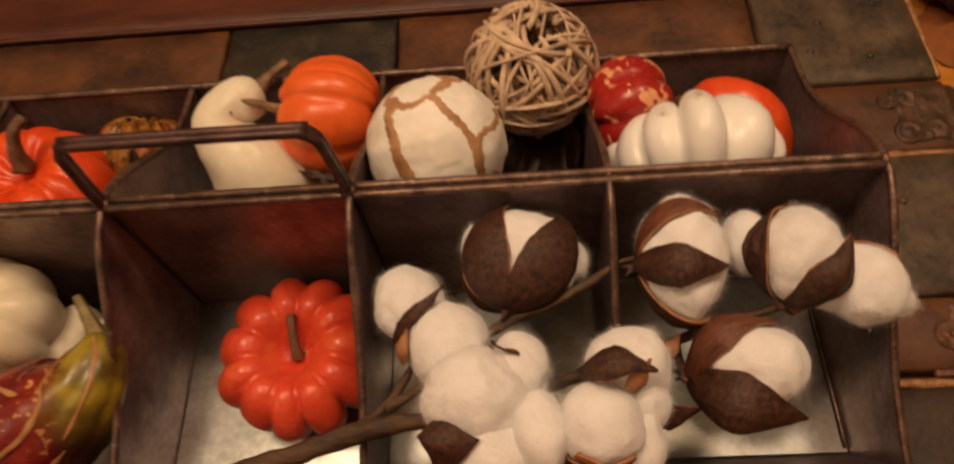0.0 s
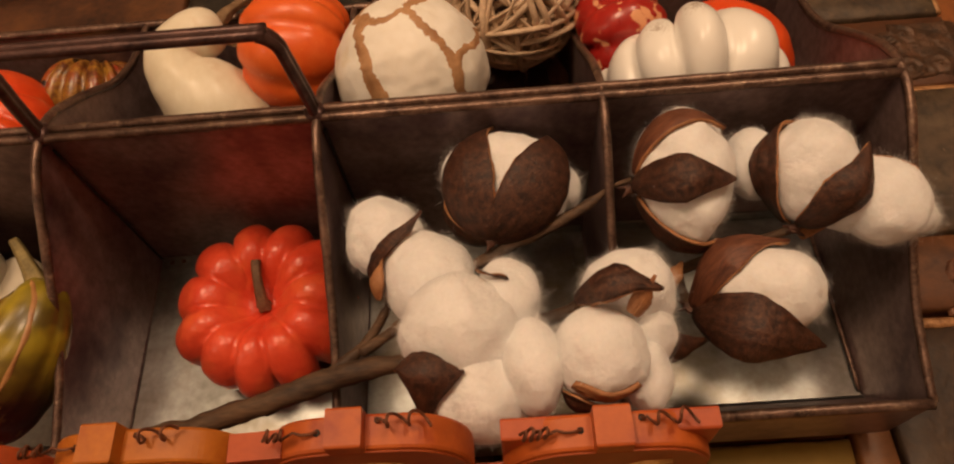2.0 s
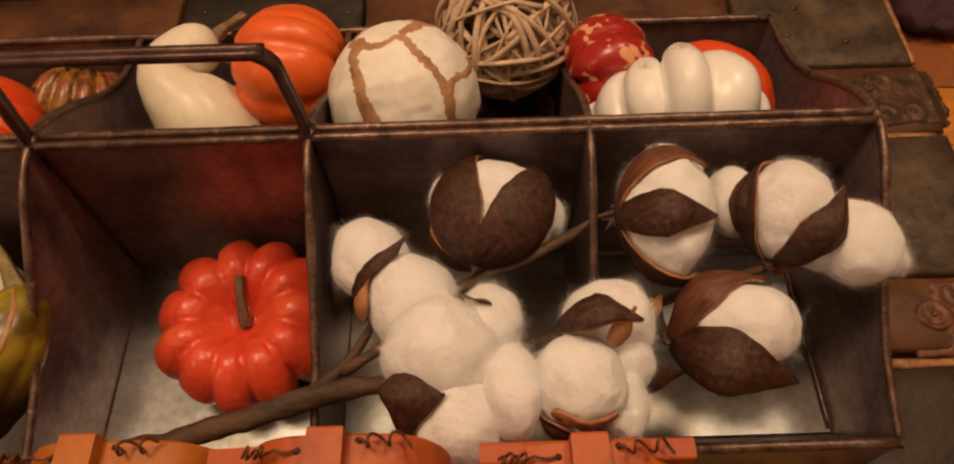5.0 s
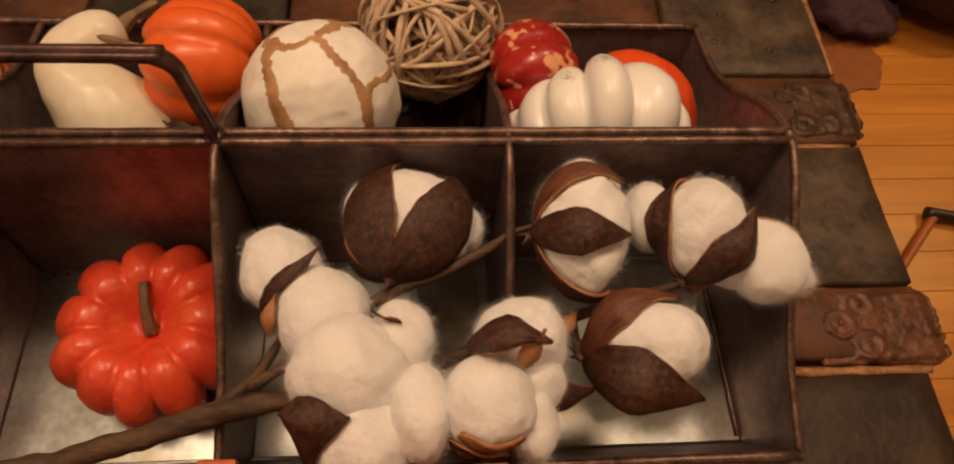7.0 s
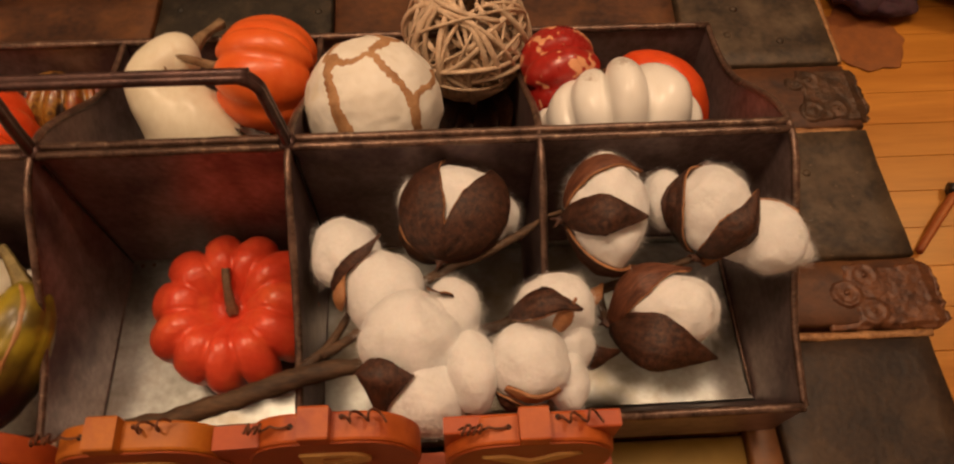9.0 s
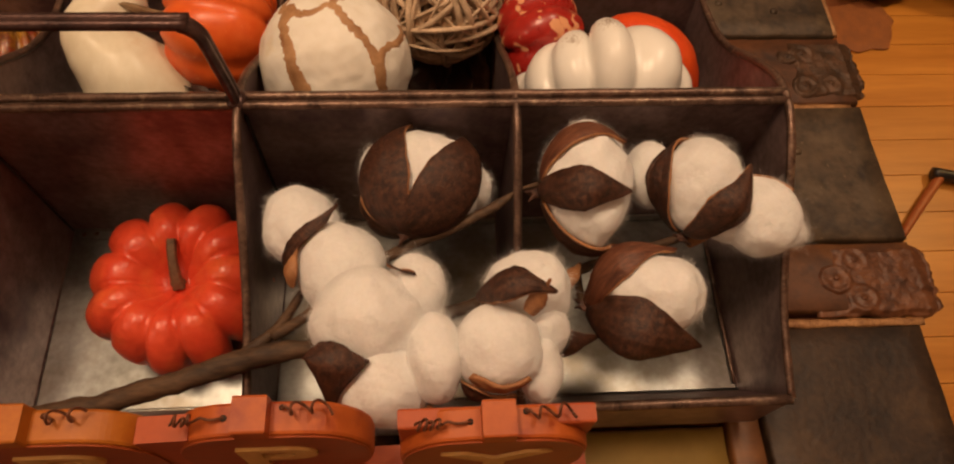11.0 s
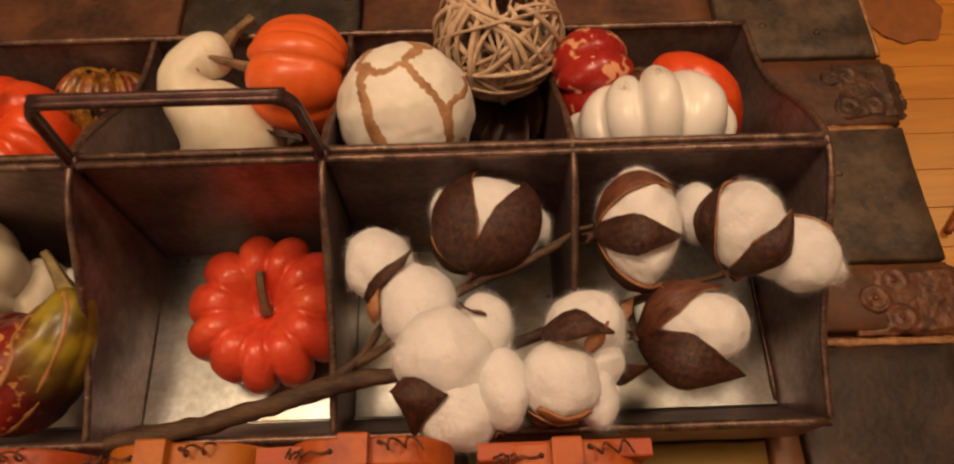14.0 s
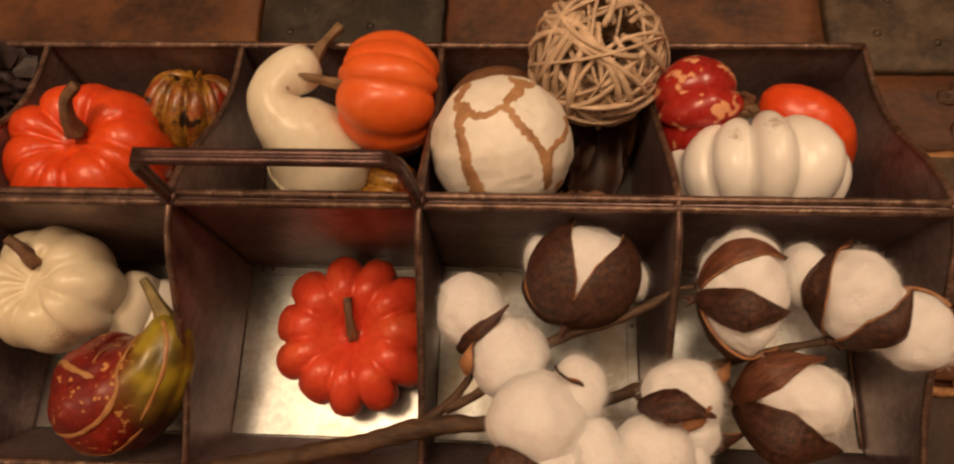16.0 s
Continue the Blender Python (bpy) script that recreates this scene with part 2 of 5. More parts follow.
WOOD_RED = material("reddish_stained_wood", (0.0450, 0.0124, 0.0080), (0.1250, 0.0353, 0.0170), 30, (0.32, 0.5), 0, 0.3, stretch=(0.3, 1.6, 1))
SLATE = material("dark_leathered_panel", (0.0180, 0.0112, 0.0072), (0.0950, 0.0615, 0.0350), 36, (0.42, 0.62), 0.1, 0.6, patch=((0.1450, 0.1020, 0.0620), 42, 0.48, 0.74), spots=((0.1500, 0.1046, 0.0620), 240, 0.70))
BLACKENED = material("blackened_green_panel", (0.0080, 0.0076, 0.0060), (0.0340, 0.0267, 0.0180), 40, (0.40, 0.6), 0.1, 0.6, patch=((0.0800, 0.0592, 0.0380), 30, 0.52, 0.74), spots=((0.0950, 0.0716, 0.0480), 320, 0.70))
IRON = material("embossed_iron", (0.0300, 0.0172, 0.0100), (0.1150, 0.0573, 0.0300), 120, (0.36, 0.55), 0.3, 0.6, patch=((0.1600, 0.0716, 0.0360), 90, 0.52, 0.72))
IRON_BROWN = material("brown_painted_iron", (0.0600, 0.0210, 0.0100), (0.2000, 0.0764, 0.0300), 90, (0.36, 0.52), 0.1, 0.5, patch=((0.0450, 0.0172, 0.0100), 100, 0.50, 0.70))
OLIVE = material("olive_painted_board", (0.2400, 0.1500, 0.0320), (0.3300, 0.2100, 0.0480), 24, (0.5, 0.6), 0, 0.1)
FLOORWOOD = material("honey_floor_board", (0.3700, 0.1337, 0.0160), (0.5200, 0.2149, 0.0340), 9, (0.34, 0.46), 0, 0.08, stretch=(0.25, 3, 1), vary=0.07)
SIGN_ORANGE = material("orange_painted_wood", (0.410, 0.0800, 0.0110), (0.520, 0.1150, 0.0160), 60, (0.45, 0.58), 0, 0.15, patch=((0.299, 0.0386, 0.0088), 80, 0.52, 0.72))
SIGN_AMBER = material("amber_painted_wood", (0.387, 0.1051, 0.0070), (0.493, 0.1513, 0.0106), 60, (0.45, 0.58), 0, 0.15, patch=((0.334, 0.0715, 0.0070), 70, 0.5, 0.7))
SIGN_RED = material("brick_red_painted_wood", (0.360, 0.0540, 0.0110), (0.460, 0.0830, 0.0160), 60, (0.45, 0.58), 0, 0.15)
# the blocks' orange made darker for their shaded fronts
SHADED_FACE = material("burnt_orange_painted_face", (0.2900, 0.0520, 0.0100), (0.3900, 0.0800, 0.0160), 50, (0.45, 0.58), 0, 0.15)
LETTER = material("straw_yellow_paint", (0.6000, 0.3180, 0.0860), (0.7400, 0.4240, 0.1380), 80, (0.5, 0.6), 0, 0.1)
WIRE = material("rusty_wire", (0.0900, 0.0286, 0.0140), (0.2000, 0.0716, 0.0320), 200, (0.5, 0.6), 0.3, 0.2)
# colour of the shade streak beside the stool's bar
STREAK_RED = material("reddish_shade_streak", (0.2600, 0.0621, 0.0160), (0.3800, 0.1146, 0.0300), 40, (0.4, 0.55), 0, 0.2)
BLACK = material("black_enamel", (0.0100, 0.0086, 0.0090), (0.0250, 0.0210, 0.0210), 60, (0.3, 0.42), 0, 0.05)
# soft shade on the floor boards, put into a reddish colour
FLOOR_SHADE = material("reddish_floor_shade", (0.1900, 0.0560, 0.0150), (0.2700, 0.0850, 0.0200), 60, (0.6, 0.75), 0, 0.3)
PURPLE = material("dark_purple_cloth", (0.022, 0.008, 0.020), (0.06, 0.02, 0.045), 140, (0.8, 0.9), 0, 0.3)
WALLPAINT = material("warm_wall_paint", (0.42, 0.34, 0.28), (0.48, 0.40, 0.33), 4, (0.7, 0.8), 0, 0.1)
CEILPAINT = material("ceiling_paint", (0.74, 0.71, 0.66), (0.80, 0.77, 0.72), 4, (0.7, 0.8), 0, 0.1)


# ---- building helpers ----
ORIGIN = {}


def thing(name, place, label, category, group="", kind=""):
    ob = new(name)
    ob.empty_display_size = 0.01
    ob.location = place
    ORIGIN[ob] = Vector(place)
    return tagged(ob, label, category, group, kind)


def part(name, verts, faces, mat, parent=None, label="", smooth=True, kind=""):
    """One mesh from world-space vertices, under a thing or a part. mat: one material, or (materials, index of each face)."""
    base = ORIGIN[parent] if parent else Vector((0, 0, 0))
    me = bpy.data.meshes.new(name)
    me.from_pydata([tuple(Vector(v) - base) for v in verts], [], faces)
    if isinstance(mat, tuple):
        for m in mat[0]:
            me.materials.append(m)
        me.polygons.foreach_set("material_index", mat[1])
    else:
        me.materials.append(mat)
    me.polygons.foreach_set("use_smooth", [smooth] * len(me.polygons))
    me.update()
    ob = new(name, me)
    ORIGIN[ob] = base
    ob.parent = parent
    return tagged(ob, label, kind=kind)


def join(*pieces):
    verts, faces = [], []
    for v, f in pieces:
        n = len(verts)
        verts += list(v)
        faces += [tuple(i + n for i in q) for q in f]
    return verts, faces


def box(x0, x1, y0, y1, z0, z1, edge=0.0):
    """A box with chamfered upper edges."""
    e = edge
    v = [(x0, y0, z0), (x1, y0, z0), (x1, y1, z0), (x0, y1, z0),
         (x0, y0, z1 - e), (x1, y0, z1 - e), (x1, y1, z1 - e), (x0, y1, z1 - e)]
    f = [(3, 2, 1, 0), (0, 1, 5, 4), (1, 2, 6, 5), (2, 3, 7, 6), (3, 0, 4, 7)]
    if e:
        v += [(x0 + e, y0 + e, z1), (x1 - e, y0 + e, z1), (x1 - e, y1 - e, z1), (x0 + e, y1 - e, z1)]
        f += [(4, 5, 9, 8), (5, 6, 10, 9), (6, 7, 11, 10), (7, 4, 8, 11), (8, 9, 10, 11)]
    else:
        f += [(4, 5, 6, 7)]
    return v, f


def slab(outline, offset):
    """A flat outline (list of 3D points) made thick by the vector offset."""
    n = len(outline)
    v = [Vector(p) for p in outline] + [Vector(p) + Vector(offset) for p in outline]
    f = [tuple(range(n - 1, -1, -1)), tuple(range(n, 2 * n))]
    f += [(i, (i + 1) % n, n + (i + 1) % n, n + i) for i in range(n)]
    return v, f


def worn_slab(outline, offset, edge=0.0008):
    """A slab whose rims are rounded off by a small chamfer."""
    pts, d = [Vector(p) for p in outline], Vector(offset)
    c = sum(pts, Vector()) / len(pts)
    n, e = len(pts), d.normalized()
    v = []
    for along, inset in ((0, edge), (edge * 0.3, edge * 0.3), (edge, 0), (d.length - edge, 0), (d.length - edge * 0.3, edge * 0.3), (d.length, edge)):
        for p in pts:
            o = p - c
            v.append(c + o * (1 - inset / max(o.length * 0.8, 0.001)) + e * along)
    f = [tuple(range(n - 1, -1, -1)), tuple(range(5 * n, 6 * n))]
    for k in range(5):
        f += [(k * n + i, k * n + (i + 1) % n, (k + 1) * n + (i + 1) % n, (k + 1) * n + i) for i in range(n)]
    return v, f


def glide(points, per=8):
    """A smooth line through the points (tuples of any length)."""
    pts = [np.array(p, float) for p in points]
    pts = [2 * pts[0] - pts[1]] + pts + [2 * pts[-1] - pts[-2]]
    out = []
    for a, b, c, d in zip(pts, pts[1:], pts[2:], pts[3:]):
        for k in range(per):
            t = k / per
            out.append(0.5 * (2 * b + (c - a) * t + (2 * a - 5 * b + 4 * c - d) * t * t + (3 * b - a - 3 * c + d) * t ** 3))
    return out + [pts[-2]]


def tube(points, sides=10, ribs=0, depth=0.0, rough=0.0, caps=True, flat=(1, 1), seed=0):
    """A round body along points (x, y, z, radius). ribs, depth: lengthwise furrows."""
    pts = [Vector(p[:3]) for p in points]
    rad = [p[3] for p in points]
    verts, faces = [], []
    turn = None
    for i, p in enumerate(pts):
        d = (pts[min(i + 1, len(pts) - 1)] - pts[max(i - 1, 0)]).normalized()
        if turn is None:
            side = d.cross(Vector((0, 0, 1)))
            if side.length < 0.1:
                side = d.cross(Vector((0, 1, 0)))
        else:
            side = turn - d * turn.dot(d)
        turn = side.normalized()
        up = d.cross(turn)
        for k in range(sides):
            a = 2 * math.pi * k / sides
            r = rad[i]
            if ribs:
                r *= 1 - depth * (1 - abs(math.sin(ribs * a / 2)) ** 0.7)
            q = p + (turn * math.cos(a) * flat[0] + up * math.sin(a) * flat[1]) * r
            if rough:
                q += (q - p) * rough * noise.noise(q * 140 + Vector((seed, 0, 0)))
            verts.append(q)
    n = len(pts)
    for i in range(n - 1):
        for k in range(sides):
            m = (k + 1) % sides
            faces.append((i * sides + k, i * sides + m, (i + 1) * sides + m, (i + 1) * sides + k))
    if caps:
        faces += [tuple(range(sides - 1, -1, -1)), tuple(range((n - 1) * sides, n * sides))]
    return verts, faces


def basis(axis, spin=0.0):
    z = Vector(axis).normalized()
    x = z.cross(Vector((0, 1, 0)))
    if x.length < 0.05:
        x = z.cross(Vector((1, 0, 0)))
    x.normalize()
    y = z.cross(x)
    c, s = math.cos(spin), math.sin(spin)
    return x * c + y * s, y * c - x * s, z


def pumpkin_shape(centre, axis, radius, half, lobes, depth, dimple=0.35, spin=0.0, power=0.6, seed=1, wobble=0.1, rings=26, uneven=0.35, furrows=(), lifts=()):
    """A furrowed squash: radius across, half its height, with a hollow at both ends."""
    rnd = random.Random(seed)
    x, y, z = basis(axis, spin)
    cuts = np.cumsum([1 + rnd.uniform(-uneven, uneven) for _ in range(lobes)])
    cuts = np.concatenate([[0], cuts]) / cuts[-1] * 2 * math.pi
    if furrows:
        cuts = np.radians(list(furrows) + [furrows[0] + 360])
    lift = list(lifts) or [rnd.uniform(-wobble, wobble) for _ in range(lobes)]
    per = 9
    verts, faces = [], []
    sides = lobes * per
    c = Vector(centre)
    for i in range(rings + 1):
        phi = math.pi * (0.03 + 0.94 * i / rings)
        s, co = math.sin(phi), math.cos(phi)
        for j in range(lobes):
            for k in range(per):
                u = k / per
                a = cuts[j] + (cuts[j + 1] - cuts[j]) * u
                bulge = math.sin(math.pi * u) ** power
                f = 1 - depth * (1 - bulge) * (0.35 + 0.65 * s)
                f *= 1 + lift[j] * bulge * s
                rr = radius * (s ** 0.82) * f
                hh = half * co * (1 - dimple * math.exp(-(s / 0.30) ** 2)) * (1 - depth * (0.7 + 0.9 * (1 - s)) * (1 - bulge)) * (1 + 0.5 * lift[j] * bulge)
                p = c + x * (rr * math.cos(a)) + y * (rr * math.sin(a)) + z * hh
                p += (p - c) * (0.022 * noise.noise(p * 75) + 0.008 * noise.noise(p * 210))
                verts.append(p)
    for i in range(rings):
        for k in range(sides):
            m = (k + 1) % sides
            faces.append((i * sides + k, (i + 1) * sides + k, (i + 1) * sides + m, i * sides + m))
    faces += [tuple(range(sides)), tuple(range((rings + 1) * sides - 1, rings * sides - 1, -1))]
    return verts, faces


def ball_shape(centre, radii, level=4, lumps=0.0, size=40.0, axis=(0, 0, 1), seed=0):
    """An uneven ellipsoid; radii across x, y and along the axis."""
    bm = bmesh.new()
    bmesh.ops.create_icosphere(bm, subdivisions=level, radius=1.0)
    x, y, z = basis(axis)
    c = Vector(centre)
    shift = Vector((seed * 3.1, seed * 1.7, seed * 2.3))
    verts = []
    for v in bm.verts:
        p = x * v.co.x * radii[0] + y * v.co.y * radii[1] + z * v.co.z * radii[2]
        p *= 1 + lumps * (noise.noise(p * size + shift) + 0.5 * noise.noise(p * size * 2.6 + shift))
        verts.append(c + p)
    faces = [tuple(v.index for v in f.verts) for f in bm.faces]
    bm.free()
    return verts, faces


# ---- room ----
TABLE_H = 0.45
FLOOR_Z = -0.003 - TABLE_H


def structure(name, shape, mat, label, category, smooth=False):
    return tagged(part(name, *shape, mat, None, smooth=smooth), label, category, kind="structure")


floor = structure("floor", box(-2.6, 2.8, -2.4, 2.8, FLOOR_Z - 0.08, FLOOR_Z - 0.012), FLOORWOOD,
                  "honey-coloured wooden strip floor under the trunk table", "floor")
structure("ceiling", box(-2.6, 2.8, -2.4, 2.8, 1.95, 2.05), CEILPAINT, "plain off-white room ceiling", "ceiling")
structure("wall_north", box(-2.6, 2.8, 2.8, 2.9, FLOOR_Z, 2.05), WALLPAINT, "plain warm-toned painted room wall", "wall")
structure("wall_south", box(-2.6, 2.8, -2.5, -2.4, FLOOR_Z, 2.05), WALLPAINT, "plain warm-toned painted room wall", "wall")
structure("wall_east", box(2.8, 2.9, -2.4, 2.8, FLOOR_Z, 2.05), WALLPAINT, "plain warm-toned painted room wall", "wall")
structure("wall_west", box(-2.7, -2.6, -2.4, 2.8, FLOOR_Z, 2.05), WALLPAINT, "plain warm-toned painted room wall", "wall")

# ---- trunk table with a patchwork top ----
table = thing("trunk_table", (-0.15, 0.0, FLOOR_Z), "trunk coffee table topped with patchwork brown wood and dark panels", "table")
TOP = -0.003
part("body", *box(-0.72, 0.400, -0.42, 0.46, FLOOR_Z, TOP - 0.009), WOOD_RED, table, smooth=False)


def panel(name, x0, x1, y0, y1, mat, z=TOP, label="", seed=0):
    """A slightly uneven board set into the top."""
    def steps(a, b):
        n = max(2, int((b - a) / 0.012))
        return [a] + [a + 0.0016 + (b - a - 0.0032) * k / n for k in range(n + 1)] + [b]

    xs, ys = steps(x0, x1), steps(y0, y1)
    nx, ny = len(xs) - 1, len(ys) - 1
    v, f = [], []
    for j in range(ny + 1):
        for i in range(nx + 1):
            x, y = xs[i], ys[j]
            rim = i in (0, nx) or j in (0, ny)
            w = Vector((x, y, seed))
            e = 0.0013 * noise.noise(w * 48) + 0.0006 * noise.noise(w * 140)
            v.append((x + e, y + 0.0007 * noise.noise(w * 70 + Vector((5, 5, 5))),
                      z - (0.0014 if rim else 0) + 0.0004 * noise.noise(w * 45)))
    for j in range(ny):
        for i in range(nx):
            a = j * (nx + 1) + i
            f.append((a, a + 1, a + nx + 2, a + nx + 1))
    n = len(v)
    ring = [i for i in range(nx + 1)] + [j * (nx + 1) + nx for j in range(1, ny + 1)]
    ring += [ny * (nx + 1) + i for i in range(nx - 1, -1, -1)] + [j * (nx + 1) for j in range(ny - 1, 0, -1)]
    v += [(v[i][0], v[i][1], TOP - 0.011) for i in ring]
    m = len(ring)
    f += [(ring[k], n + k, n + (k + 1) % m, ring[(k + 1) % m]) for k in range(m)]
    return part(name, v, f, mat, table, label)


EDGE = 0.410
panel("panel", -0.70, -0.0775, 0.085, 0.2245, WOOD_TOP, label="brown stained wood panel", seed=1)
panel("panel", -0.0755, 0.0500, 0.085, 0.2245, BLACKENED, label="blackened green panel", seed=2)
panel("panel", 0.0520, 0.3015, 0.085, 0.2245, WOOD_TOP, label="brown stained wood panel", seed=3)
panel("panel", 0.3035, EDGE, 0.1365, 0.2800, SLATE, label="dark leathered panel", seed=4)
panel("panel", 0.2825, EDGE, 0.0805, 0.1345, WOOD_TOP, label="brown stained wood panel", seed=5)
panel("panel", 0.2825, EDGE, -0.0155, 0.0785, SLATE, label="dark leathered panel", seed=6)
panel("panel", 0.2825, EDGE, -0.0585, -0.0175, WOOD_TOP, label="brown stained wood panel", seed=7)
panel("panel", 0.3015, EDGE - 0.0085, -0.4100, -0.0670, SLATE_DARK, label="dark stained umber panel", seed=8)
panel("panel", 0.2825, 0.2995, -0.4100, -0.0690, WOOD_TOP, label="narrow brown wood strip", seed=9)
panel("panel", 0.1200, 0.2805, -0.4100, -0.1175, OLIVE, label="olive painted panel", seed=10)
panel("panel", 0.1200, 0.2805, -0.1155, 0.0830, WOOD_TOP, label="brown stained wood panel", seed=14)
panel("panel", -0.70, 0.1180, -0.4100, 0.0830, WOOD_TOP, label="brown stained wood panel", seed=11)
panel("panel", -0.70, 0.3015, 0.2275, 0.4500, WOOD_RED, TOP + 0.003, "raised reddish wood board", 12)
panel("panel", 0.3035, EDGE, 0.2820, 0.4500, SLATE, label="dark leathered panel", seed=13)
for y0, wide in ((0.0790, 0.0032), (-0.0640, 0.0026)):
    strip = glide([(0.285, y0, TOP - 0.0006 - wide / 3, wide), (0.33, y0 - 0.0006, TOP - 0.0004 - wide / 3, wide), (EDGE - 0.006, y0 - 0.0012, TOP - 0.0006 - wide / 3, wide * 0.9)], 10)
    part("edge_strip", *tube(strip, 10, rough=0.35, flat=(1, 0.5)), COPPER, table, "worn coppery edge strip")
edge_line = glide([(EDGE, 0.137, TOP - 0.002, 0.0022), (EDGE + 0.0006, 0.20, TOP - 0.002, 0.0022), (EDGE, 0.279, TOP - 0.002, 0.0022)], 10)
part("edge_strip", *tube(edge_line, 8, rough=0.3), COPPER, table, "worn coppery edge strip")
rail = glide([(-0.7, 0.2262, TOP + 0.002, 0.0022), (-0.2, 0.2266, TOP + 0.002, 0.0022), (0.30, 0.2258, TOP + 0.002, 0.0022)], 20)
part("edge_strip", *tube(rail, 8, rough=0.3), WOOD_RED, table, "raised wooden edge strip")


def bracket(x0, y0, y1, lobes, mat, label, seed):
    """An embossed plate with lobed bosses and a wavy outline that laps over the table's edge."""
    nx, ny = 64, 60
    x1, v, f = EDGE + 0.009, [], []
    for j in range(ny + 1):
        for i in range(nx + 1):
            across = abs(2 * j / ny - 1)
            y = y0 + (y1 - y0) * j / ny
            reach = x1 + 0.0035 * noise.noise(Vector((y * 105, seed, 4))) + 0.0016 * noise.noise(Vector((y * 310, seed, 9))) - 0.008 * max(0.0, (across - 0.72) / 0.28) ** 2
            x = x0 + (reach - x0) * i / nx
            y += 0.0022 * across ** 6 * noise.noise(Vector((x * 95, y * 20, seed)))
            p = Vector((x * 130, y * 130, seed))
            wave = 0.0030 * noise.noise(p * 0.6) + 0.0012 * noise.noise(p * 1.7)
            body = min(x - (x0 + 0.017), y - y0 - 0.003, y1 - y - 0.003, reach - 0.002 - x) + wave
            rise = 0.0
            for lx, ly, r in lobes:
                d = math.hypot(x - lx, y - ly) + wave * 0.3
                body = max(body, r - d)
                rise += (0.0007 + 0.0010 * noise.noise(p * 0.9)) * math.exp(-((d - r * 0.85) / 0.0016) ** 2) + 0.0009 * math.exp(-(d / 0.0030) ** 2)
            h = 0.0011 * max(-1.0, min(1.0, body / 0.0011)) + (rise if body > -0.001 else 0.0) + 0.0005 * noise.noise(p * 1.3) + 0.0003 * noise.noise(p * 3.7)
            if x > EDGE - 0.002:
                h += 0.0014 * (0.4 + noise.noise(Vector((y * 260, seed, 2)))) - 0.5 * (x - EDGE + 0.002)
            rim = i in (0, nx) or j in (0, ny)
            v.append((x, y, TOP - 0.003 if rim else TOP + h))
    for j in range(ny):
        for i in range(nx):
            a = j * (nx + 1) + i
            f.append((a, a + 1, a + nx + 2, a + nx + 1))
    plate = part("iron_bracket", v, f, mat, table, label)
    for lx, ly, r in lobes:
        part("nail_head", *ball_shape((lx, ly, TOP + 0.0019), (0.0017, 0.0016, 0.0010), 2, 0.2, 300), mat, plate)


bracket(0.358, 0.0835, 0.1330, ((0.3808, 0.1198, 0.0085), (0.3775, 0.0938, 0.0085), (0.3945, 0.0950, 0.0070), (0.3705, 0.1180, 0.0060)), IRON, "embossed dark iron bracket", 3)
bracket(0.346, -0.0620, -0.0190, ((0.3731, -0.0288, 0.0085), (0.3600, -0.0397, 0.0088), (0.3723, -0.0520, 0.0082)), IRON_BROWN, "embossed brown iron bracket", 5)
for x, y in ((0.345, 0.190), (0.372, 0.158), (0.386, 0.205), (0.335, 0.165), (0.325, 0.02), (0.36, 0.045), (0.0, 0.17), (-0.055, 0.165), (0.035, 0.15), (-0.06, 0.205), (0.04, 0.2)):
    part("stud", *ball_shape((x, y, TOP), (0.0028, 0.0028, 0.0016), 2), SLATE if x > 0.2 else BLACKENED, table)

# ---- metal caddy ----
PITCH, END = 0.115, 0.2905
RISE = 0.1117
REAR_Y, REAR_Z, FRONT_Y, FRONT_Z = 0.1125, 0.0610, -0.1170, 0.0525
FOOT_REAR, FOOT_FRONT = 0.104, -0.100
caddy = thing("metal_caddy", (0, 0, TOP), "patinated galvanised metal caddy with ten compartments and a centre handle", "caddy")


def ridge(per=5):
    """The outline of a cross wall's top, from front to rear: low, swinging up to the centre and down again."""
    pts = [(FRONT_Y, FRONT_Z), (-0.098, 0.0580), (-0.080, 0.0650), (-0.060, 0.0775), (-0.038, 0.0935), (-0.020, 0.1060), (-0.008, 0.1110), (0, RISE),
           (0.008, 0.1110), (0.020, 0.1050), (0.038, 0.0920), (0.058, 0.0765), (0.076, 0.0675), (0.094, 0.0630), (REAR_Y, REAR_Z)]
    return glide(pts, per)


def cross_wall(x, name, mat=PATINA):
    line = ridge()
    outline = [(x - 0.0006, y, z) for y, z in line] + [(x - 0.0006, FOOT_REAR, 0.0), (x - 0.0006, FOOT_FRONT, 0.0)]
    wall = part(name, *slab(outline, (0.0012, 0, 0)), mat, caddy, smooth=False)
    part("rolled_rim", *tube([(x, y, z, 0.0019) for y, z in line], 10, rough=0.10), RIM, wall, "rusty brown rolled rim")
    part("seam", *tube([(x, FOOT_FRONT + 0.001, 0.0006, 0.0011), (x, FOOT_REAR - 0.001, 0.0006, 0.0011)], 8), PATINA, wall)
    return wall


